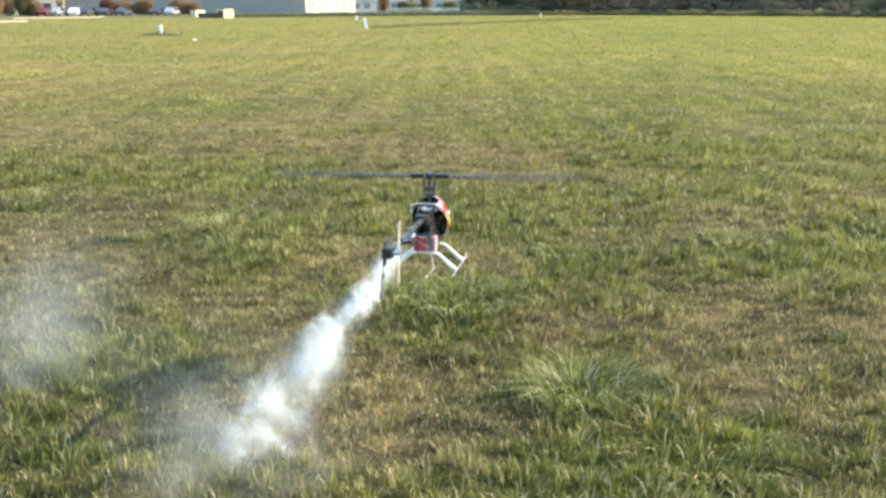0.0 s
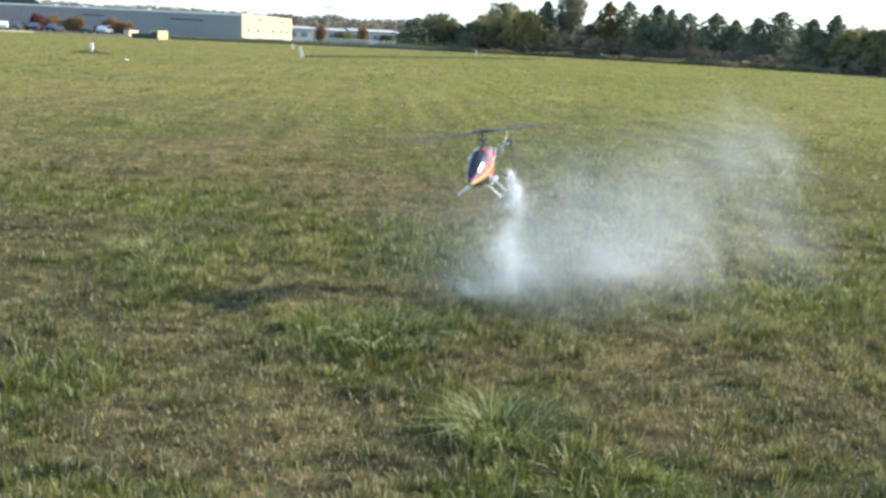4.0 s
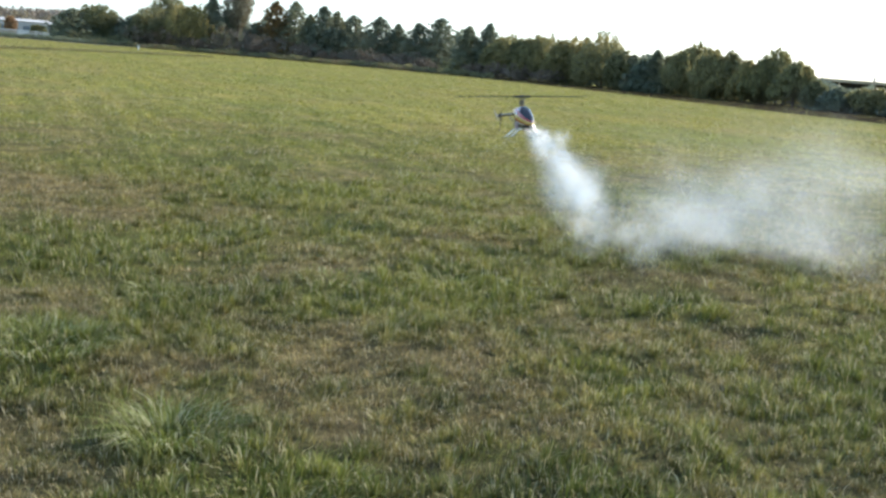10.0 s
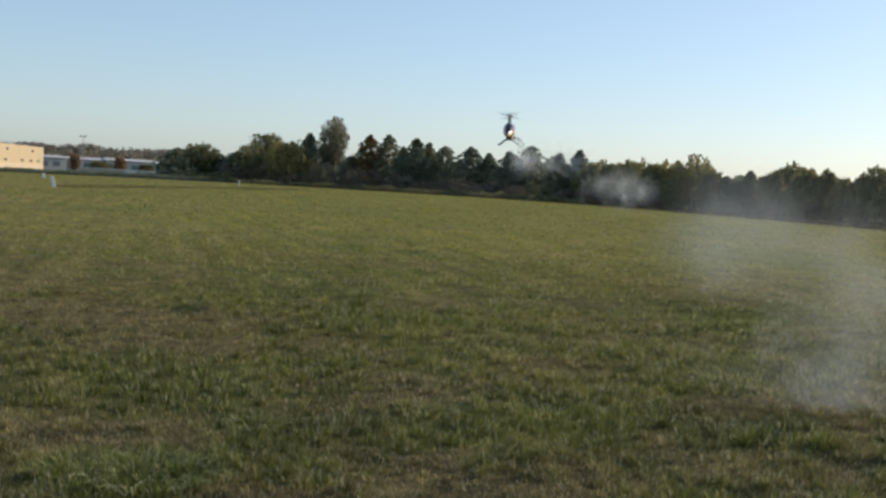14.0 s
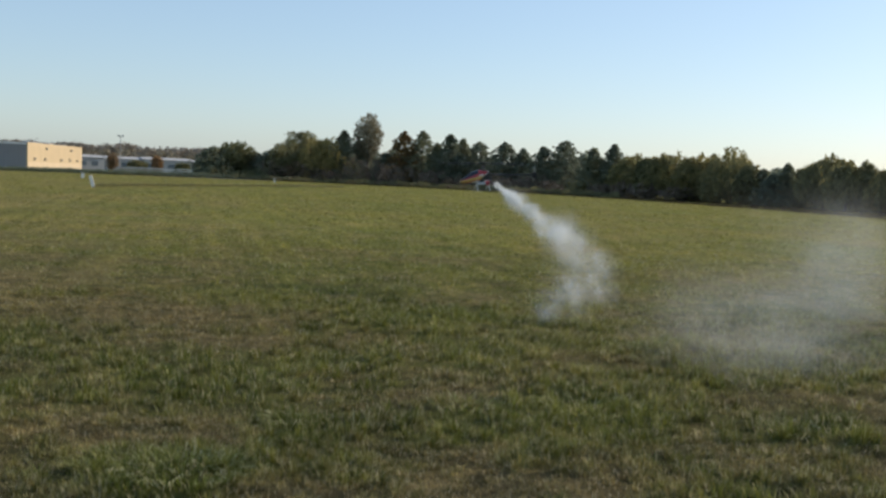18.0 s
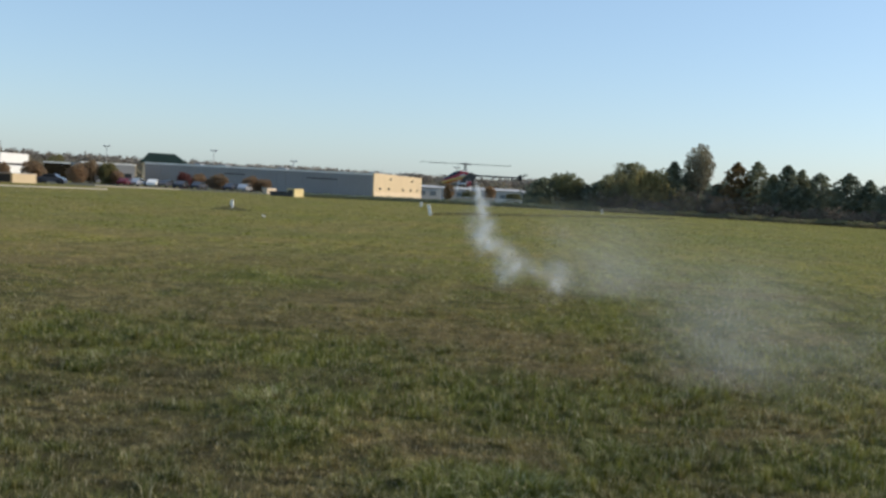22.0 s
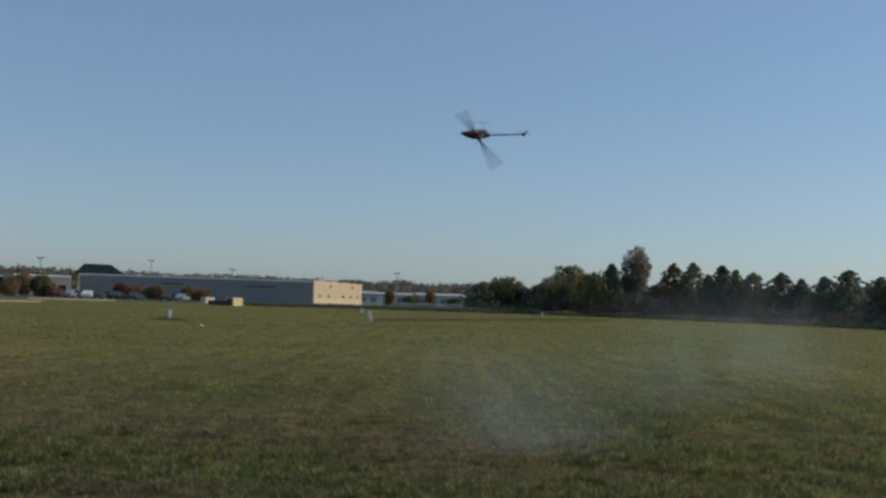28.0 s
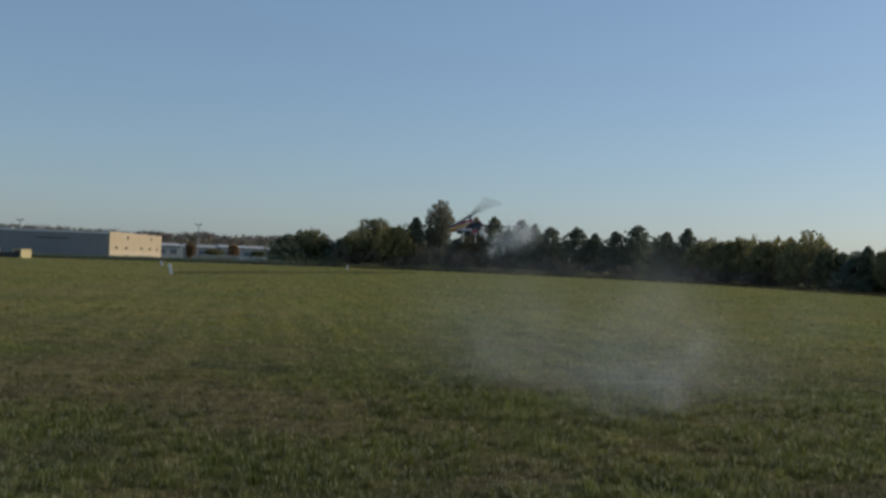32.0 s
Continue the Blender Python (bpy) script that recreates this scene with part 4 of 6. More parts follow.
def build_car_park():
    dark, red, silver = plain("dark_car_paint", (0.075, 0.08, 0.095), 0.25, coat=0.7), plain("maroon_car_paint", (0.16, 0.02, 0.025), 0.25, coat=0.7), \
        plain("silver_car_paint", (0.55, 0.56, 0.58), 0.25, 0.5, coat=0.7)
    for az, d, turn, paint, label in (
            (-20.35, 196, 88, red, "maroon car parked before the warehouse"), (-19.75, 197, 83, silver, "silver car parked before the warehouse"), (-18.95, 197, 96, M_LOWWHITE, "white car parked before the warehouse"),
            (-18.3, 198, 82, dark, "dark car parked before the warehouse"), (-17.5, 199, 90, dark, "dark car parked before the warehouse"), (-16.6, 199, 84, dark, "dark car parked before the warehouse"),
            (-14.9, 199, 84, dark, "dark car parked before the warehouse"), (-14.2, 199, 85, silver, "silver car parked before the warehouse"), (-24.0, 168, 3, dark, "dark car parked before the warehouse"),
            (25.2, 168, 68, M_LOWWHITE, "white car parked beneath the willows")):
        build_car(az, d, turn, paint, label)
    g = np.random.default_rng(5)
    for kind, az, d, h, w in (("R", -16.6, 204, 2.9, 3.4), ("R", -15.6, 204, 3.2, 3.6), ("R", -13.9, 203, 3.0, 3.4), ("R", -13.2, 203, 2.8, 3.0), ("D", -17.4, 203, 3.4, 2.9),
                              ("R", -24.9, 172, 3.4, 3.6), ("R", -26.3, 175, 3.0, 2.2), ("R", -22.8, 200, 3.6, 3.6), ("R", -22.2, 205, 4.3, 3.8), ("B", -21.3, 205, 4.2, 3.4),
                              ("R", -20.8, 204, 2.8, 2.8), ("R", -3.15, 250, 4.6, 2.6), ("R", -0.9, 250, 4.4, 2.6), ("B", -1.9, 246, 2.8, 4.5), ("B", 0.4, 246, 2.6, 4.0), ("N", -26.9, 250, 9.4, 6.0),
                              ("B", 1.4, 240, 2.8, 3.0), ("B", -23.8, 300, 6.4, 6.0)):
        shape, mat, name, label = TREE_STYLE[kind]
        t = build_tree(shape, h, w, mat, int(g.integers(9999)), name, label, 13 if kind == "N" else 15 if kind == "B" else 6, 0.16)
        t.location = polar(az, d)
        tagged(t, group="small trees round the buildings")
    for az, d, h in ((-21.37, 262, 8.4), (-15.9, 262, 8.9), (-11.66, 262, 7.5), (-2.78, 262, 8.2)):
        lamp = empty("car_park_lamp", Matrix.Translation(polar(az, d)))
        part("pole", rod([(0, 0, 0), (0, 0, h)], [0.13, 0.08]), M_STEEL, lamp)
        part("crossarm", box(-0.45, 0.45, -0.05, 0.05, h, h + 0.1), M_STEEL, lamp)
        for x in (-0.5, 0.5):
            part("lamp_head", box(x - 0.32, x + 0.32, -0.25, 0.25, h + 0.1, h + 0.38, 0.06), M_STEEL, lamp)
        tagged(lamp, "tall twin-headed car park lamp, unlit", "street lamp", group="car park lamps")


def build_markers():
    m = Matrix.Translation(polar(-14.84, 62))
    post = empty("marker_post", m)
    part("shaft", box(-0.09, 0.09, -0.09, 0.09, 0, 0.58, 0.03), M_WHITE, post)
    part("cap", box(-0.105, 0.105, -0.105, 0.105, 0.58, 0.62, 0.015), M_YELLOW_BOX, post)
    tagged(post, "white stub post on a dark weedy mound", "marker post", group="white marker posts")
    g = np.random.default_rng(4)
    n = 260
    a, k = g.uniform(0, 6.28, n), np.sqrt(g.random(n))
    c = np.stack([k * np.cos(a) * 1.1, k * np.sin(a) * 0.7, 0.27 * (1 - k) * g.random(n)], 1)
    v, f = leaf_cloud(c, np.full(n, 0.07), 14, 0.05, g)
    v[:, 2] = np.maximum(v[:, 2], 0.0)
    weeds = arrays("weed_mound", v, f, M_BROAD)
    weeds.location = polar(-14.84, 62)
    tagged(weeds, "dark clump of weeds round the marker post", "weeds", kind="stuff")

    lean = empty("leaning_marker_post", Matrix.Translation(polar(-4.08, 75)) @ pose(0, 0, 0, 0, -14, 0))
    part("shaft", box(-0.11, 0.11, -0.05, 0.05, -0.03, 0.8, 0.03), M_WHITE, lean)
    part("foot", box(-0.13, 0.13, -0.08, 0.08, -0.05, 0.06, 0.02), M_KERB, lean)
    tagged(lean, "white marker post leaning in the grass", "marker post", group="white marker posts")
    far = empty("far_marker_post", Matrix.Translation(polar(5.24, 150)))
    part("shaft", box(-0.11, 0.11, -0.07, 0.07, 0, 0.6, 0.03), M_WHITE, far)
    part("cap", box(-0.13, 0.13, -0.09, 0.09, 0.6, 0.65, 0.02), M_WHITE, far)
    tagged(far, "white marker post near the trees", "marker post", group="white marker posts")
    near_edge = empty("short_marker_post", Matrix.Translation(polar(-4.62, 120)))
    part("shaft", box(-0.16, 0.16, -0.06, 0.06, 0, 0.5, 0.03), M_WHITE, near_edge)
    part("cap", box(-0.18, 0.18, -0.08, 0.08, 0.5, 0.55, 0.02), M_WHITE, near_edge)
    tagged(near_edge, "short white marker post near the road", "marker post", group="white marker posts")

    m, w = frame_at(polar(-11.55, 150), polar(-11.55, 150) + 2.7 * Vector((0.3, 0.954, 0)))
    crate = empty("yellow_cabinet", m)
    part("body", box(0, w, 0, 1.2, 0.0, 1.12, 0.03), M_YELLOW_BOX, crate)
    part("lid", box(-0.05, w + 0.05, -0.05, 1.25, 1.12, 1.2, 0.02), M_YELLOW_BOX, crate)
    # Dark panel added on the left flank to stand for its shade.
    part("side_shade", box(-0.04, 0.0, 0.2, 1.0, 0.1, 1.0), M_DARK, crate)
    tagged(crate, "pale yellow utility cabinet at the meadow's edge", "cabinet")
    m, w = frame_at(polar(-12.9, 150), polar(-11.65, 150))
    bin_ = empty("dark_skip", m)
    part("body", prism([(0.15, 0.05), (0.0, 0.62), (w, 0.62), (w - 0.15, 0.05)], "y", 0.2, 1.4), M_DARK, bin_)
    part("rim", box(-0.05, w + 0.05, 0.15, 1.45, 0.62, 0.7), M_DARK, bin_)
    tagged(bin_, "low dark skip beside the yellow cabinet", "skip")
    m, w = frame_at(polar(-13.0, 178), polar(-13.0, 178) + 2.9 * Vector((0.3, 0.954, 0)))
    box_ = empty("beige_cabinet", m)
    part("body", box(0, w, 0, 1.0, 0, 0.95, 0.03), M_TAN_LOW, box_)
    part("lid", box(-0.05, w + 0.05, -0.05, 1.05, 0.95, 1.02), M_ROOF, box_)
    tagged(box_, "small beige utility cabinet", "cabinet")
    bm = bmesh.new()
    bmesh.ops.create_icosphere(bm, subdivisions=2, radius=0.085)
    for v in bm.verts:
        v.co.z *= 0.5
        v.co += Vector((noise.noise(v.co * 9), noise.noise(v.co * 9 + Vector((3, 0, 0))), 0)) * 0.05
    rag = part("plastic_scrap", bm, M_RAG)
    rag.location = polar(-13.14, 52, 0.05)
    tagged(rag, "crumpled white plastic scrap in the grass", "litter")


# ------------------------------------------------------------------ model helicopter
def canopy_parts(parent):
    st = np.array([(-.104, .292, .17, .066), (-.08, .306, .14, .074), (-.03, .313, .115, .079), (.02, .313, .105, .080), (.06, .311, .10, .080), (.12, .303, .099, .077),
                   (.19, .268, .099, .066), (.26, .219, .10, .049), (.315, .171, .104, .029), (.343, .145, .113, .013), (.35, .133, .123, .003)])
    xs = np.concatenate([np.linspace(-.104, .3, 96), np.linspace(.303, .35, 22)])
    top, bot, wid = (np.interp(xs, st[:, 0], st[:, k]) for k in (1, 2, 3))
    for arr in (top, bot, wid):
        sm = arr.copy()
        sm[1:-1] = 0.25 * arr[:-2] + 0.5 * arr[1:-1] + 0.25 * arr[2:]
        arr[:] = sm
    seg = 72
    zones = {"shell": (M_RED, "gloss red canopy shell"), "flash": (M_YELLOW, "yellow side flash"), "belly": (M_LOWWHITE, "white lower canopy"), "windscreen": (M_CANOPY_GLASS, "black tinted windscreen"),
             "accent": (M_ORANGE, "orange canopy edge")}
    bms, lining = {k: bmesh.new() for k in zones}, bmesh.new()

    def ring(i):
        out = []
        for j in range(seg):
            a = 2 * math.pi * j / seg
            c, s = math.cos(a), math.sin(a)
            zc, hh = (top[i] + bot[i]) / 2, (top[i] - bot[i]) / 2
            flat = 0.85 if s < 0 else 1.0
            out.append((xs[i], wid[i] * math.copysign(abs(c) ** 0.8, c) * (1 - 0.25 * max(0, s)), zc + hh * flat * math.copysign(abs(s) ** 0.9, s)))
        return out
    rings = [ring(i) for i in range(len(xs))]
    for i in range(len(xs) - 1):
        for j in range(seg):
            q = [rings[i][j], rings[i][(j + 1) % seg], rings[i + 1][(j + 1) % seg], rings[i + 1][j]]
            x, y, z = (sum(p[k] for p in q) / 4 for k in range(3))
            line = 0.228 - 0.30 * x
            if z < np.interp(x, (-.104, -.082, -.07, -.02, .03, .05, .09, .12), (.33, .33, .288, .245, .205, .17, .115, .09)):
                continue
            if x < 0.035 and abs(y) < 0.042 and z > 0.2:      # cut-out round the mast
                continue
            inner = [(p[0], p[1] * 0.96, (p[2] - 0.2) * 0.97 + 0.199) for p in q]
            lining.faces.new([lining.verts.new(p) for p in inner])
            if 0.085 < x < 0.325 and z > 0.262 - 0.45 * (x - 0.085):
                zone = "windscreen"
            elif z > line + 0.012:
                zone = "shell"
            elif z > line - 0.024:
                zone = "flash" if x > -0.02 else "accent"
            elif z > line - 0.045 and x > 0.03:
                zone = "accent"
            elif x > 0.30:
                zone = "belly"
            else:
                zone = "belly" if x > 0.06 else "accent"
            bm = bms[zone]
            bm.faces.new([bm.verts.new(p) for p in q])
    shell = None
    for k, (mat, label) in zones.items():
        bmesh.ops.remove_doubles(bms[k], verts=bms[k].verts, dist=1e-5)
        bmesh.ops.recalc_face_normals(bms[k], faces=bms[k].faces)
        ob = part("canopy" if k == "shell" else k, bms[k], mat, parent if shell is None else shell, label, smooth=True)
        if shell is None:
            shell = ob
    bmesh.ops.remove_doubles(lining, verts=lining.verts, dist=1e-5)
    part("lining", lining, M_ENGINE, shell, "dark inside of the canopy", smooth=True)
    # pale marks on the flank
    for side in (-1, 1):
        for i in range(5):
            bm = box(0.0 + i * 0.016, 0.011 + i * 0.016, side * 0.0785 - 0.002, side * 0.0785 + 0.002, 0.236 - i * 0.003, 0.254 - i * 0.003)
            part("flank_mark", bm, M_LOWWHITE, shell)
    part("rear_rim", rod([(-.02, -.08, .245), (-.066, -.068, .285), (-.078, -.04, .297), (-.078, .04, .297), (-.066, .068, .285), (-.02, .08, .245)], 0.003, 6), M_LOWWHITE, shell, "pale canopy rim")


def build_helicopter():
    heli = empty("model_helicopter")
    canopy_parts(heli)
    frame_side = [(-.155, .255), (-.10, .285), (.03, .275), (.06, .2), (.16, .12), (.16, .085), (-.10, .075), (-.12, .13), (-.155, .2)]
    for y in (-.032, .030):
        part("side_frame", prism(frame_side, "y", y, y + .002), M_CARBON, heli)
    part("engine", box(-.02, .035, -.026, .026, .13, .19, .006), M_ENGINE, heli, "black two-stroke engine block")
    bm = bmesh.new()
    for i in range(6):
        add_box(bm, -.018, .033, -.028, .028, .195 + i * .007, .198 + i * .007)
    part("cooling_fins", bm, M_ALU, heli, "bright engine cooling fins")
    part("fan_shroud", rod([(-.05, 0, .10), (-.05, 0, .125)], .034, 18), M_ENGINE, heli)
    part("main_gear", rod([(0, 0, .258), (0, 0, .267)], .052, 28), M_NYLON, heli, "white main gear")
    part("clutch_bell", rod([(-.03, 0, .225), (-.03, 0, .25)], .024, 16), M_ALU, heli)
    tank = part("fuel_tank", box(-.10, -.02, -.012, .046, .085, .158, .008), M_TANK, heli, "milky plastic fuel tank")
    part("fuel", box(-.1015, -.03, -.010, .0475, .088, .152, .006), M_FUEL, tank, "pink fuel showing in the tank")
    part("receiver_box", box(-.098, -.03, -.047, -.014, .088, .152, .006), M_MAUVE, heli, "smoky mauve plastic side tank")
    part("front_tray", box(.06, .20, -.028, .028, .088, .096), M_CARBON, heli)
    part("battery", box(.10, .19, -.022, .022, .096, .125, .004), M_ENGINE, heli)
    for x, y in ((.055, -.036), (.055, .036), (.02, -.036)):
        part("servo", box(x, x + .036, y - .009, y + .009, .19, .22, .002), M_ENGINE, heli)
    # muffler and tail pipe on the left flank
    muff = part("muffler", rod([(-.02, .078, .112), (-.01, .082, .110), (.10, .082, .106), (.112, .08, .106)], [.008, .021, .021, .009], 14), M_ALU, heli, "polished tuned muffler")
    part("tail_pipe", rod([(-.015, .078, .112), (-.06, .085, .118), (-.11, .10, .122), (-.15, .112, .114), (-.17, .115, .10)], .0075, 10), M_ENGINE, muff, "black smoke outlet pipe")
    # tail
    part("boom_clamp", box(-.19, -.12, -.028, .028, .222, .262, .006), M_ENGINE, heli)
    part("tail_boom", rod([(-.14, 0, .241), (-.80, 0, .241)], .0115, 14), M_CARBON, heli, "black carbon tail boom")
    for x in (-.30, -.45, -.62):
        part("pushrod_guide", rod([(x - .004, .0, .241), (x + .004, 0, .241)], .0155, 12), M_ENGINE, heli)
    part("tail_pushrod", rod([(-.1, -.02, .258), (-.79, -.02, .25)], .0015, 6), M_DARKSTEEL, heli)
    for y in (-1, 1):
        part("boom_support", rod([(-.10, y * .03, .10), (-.46, y * .008, .228)], .003, 6), M_CARBON, heli)
    part("tail_gearbox", box(-.845, -.785, -.02, .02, .222, .262, .006), M_ENGINE, heli)
    fin = part("vertical_fin", prism([(-.80, .285), (-.77, .25), (-.785, .205), (-.82, .19), (-.845, .215), (-.828, .288)], "y", .012, .0145), M_CARBON, heli, "black carbon vertical fin")
    for bar in ([(-.782, .21), (-.794, .20), (-.882, .076), (-.868, .076)], [(-.832, .215), (-.845, .215), (-.892, .082), (-.882, .076)], [(-.815, .165), (-.858, .165), (-.862, .155), (-.822, .155)]):
        part("fin_bar", prism(bar, "y", .0125, .014), M_CARBON, fin)
    tail = empty("tail_rotor", pose(-.815, -.034, .241))
    tail.parent = heli
    part("tail_hub", rod([(0, -.012, 0), (0, .024, 0)], .009, 12), M_ALU, tail)
    for s in (1, -1):
        part("tail_blade", prism([(-.012, s * .02), (.013, s * .02), (.014, s * .112), (.0, s * .122), (-.011, s * .116)], "y", -.006, -.003), M_TAILBLADE, tail, "grey-beige tail rotor blade")
    # landing gear
    for x in (-.09, .10):
        pts = [(x, -.14, .012), (x, -.115, .03), (x, -.06, .078), (x, 0, .088), (x, .06, .078), (x, .115, .03), (x, .14, .012)]
        part("skid_strut", rod(pts, [.009, .009, .008, .008, .008, .009, .009], 10), M_NYLON, heli, "white curved landing strut")
    for y in (-.14, .14):
        part("skid", rod([(-.20, y, .006), (.15, y, .006), (.185, y, .010), (.205, y, .022)], .003, 10), M_STEEL, heli, "thin grey landing skid")
    part("antenna", rod([(-.1, -.03, .09), (-.2, -.06, .04), (-.34, -.05, .03)], .001, 5), M_NYLON, heli)
    # head
    part("mast", rod([(0, 0, .2), (0, 0, .408)], .006, 12), M_DARKSTEEL, heli)
    swash = part("swashplate", rod([(0, 0, .322), (0, 0, .333)], .027, 20), M_DARKSTEEL, heli)
    for a in range(3):
        ca, sa_ = math.cos(a * 2.094), math.sin(a * 2.094)
        part("link", rod([(ca * .03, sa_ * .03, .26), (ca * .028, sa_ * .028, .328)], .002, 6), M_DARKSTEEL, swash)
    part("washout_base", rod([(0, 0, .350), (0, 0, .362)], .02, 16), M_DARKSTEEL, heli)
    for a in range(2):
        for q in (-1, 1):
            part("head_link", rod([(q * .024, (a - .5) * .03, .33), (q * .014, (a - .5) * .05, .395)], .0022, 6), M_DARKSTEEL, heli)
    for y in (-.0335, .0335):
        for x, z in ((-.14, .24), (-.10, .262), (-.05, .268), (0, .262), (.03, .24), (-.12, .2), (-.06, .19), (.05, .15), (.10, .13), (-.09, .1), (0, .1), (.12, .095)):
            part("frame_screw", rod([(x, y - .0015, z), (x, y + .0015, z)], .0035, 8), M_ALU, heli)
    part("servo_tray", box(.035, .115, -.045, .045, .182, .187), M_CARBON, heli)
    for y in (-1, 1):
        part("servo_arm", rod([(.07, y * .046, .205), (.045, y * .05, .222)], .003, 6), M_NYLON, heli)
    rotor = empty("main_rotor", pose(0, 0, .408))
    rotor.parent = heli
    hub = part("hub", box(-.02, .02, -.014, .014, -.012, .014, .004), M_ENGINE, rotor, "black rotor hub")
    part("spindle", rod([(-.05, 0, 0), (.05, 0, 0)], .005, 8), M_DARKSTEEL, rotor)
    for s in (1, -1):
        part("blade_grip", box(min(s * .025, s * .085), max(s * .025, s * .085), -.014, .014, -.010, .010, .004), M_ENGINE, rotor)
        prof = [(s * .07, -.018), (s * .10, -.027), (s * .67, -.027), (s * .68, -.012), (s * .68, .022), (s * .1, .026), (s * .07, .016)]
        part("main_blade", prism(prof, "z", -.003, .003), M_BLADE_CF, rotor, "long black carbon rotor blade")
    part("flybar", rod([(0, -.12, .014), (0, .12, .014)], .002, 6), M_DARKSTEEL, rotor)
    for s in (-1, 1):
        part("mixing_arm", rod([(s * .018, s * .016, -.075), (s * .03, s * .02, -.004)], .0025, 6), M_DARKSTEEL, rotor)
    return tagged(heli, "red, yellow and white model helicopter flying over the meadow", "model helicopter"), rotor, tail


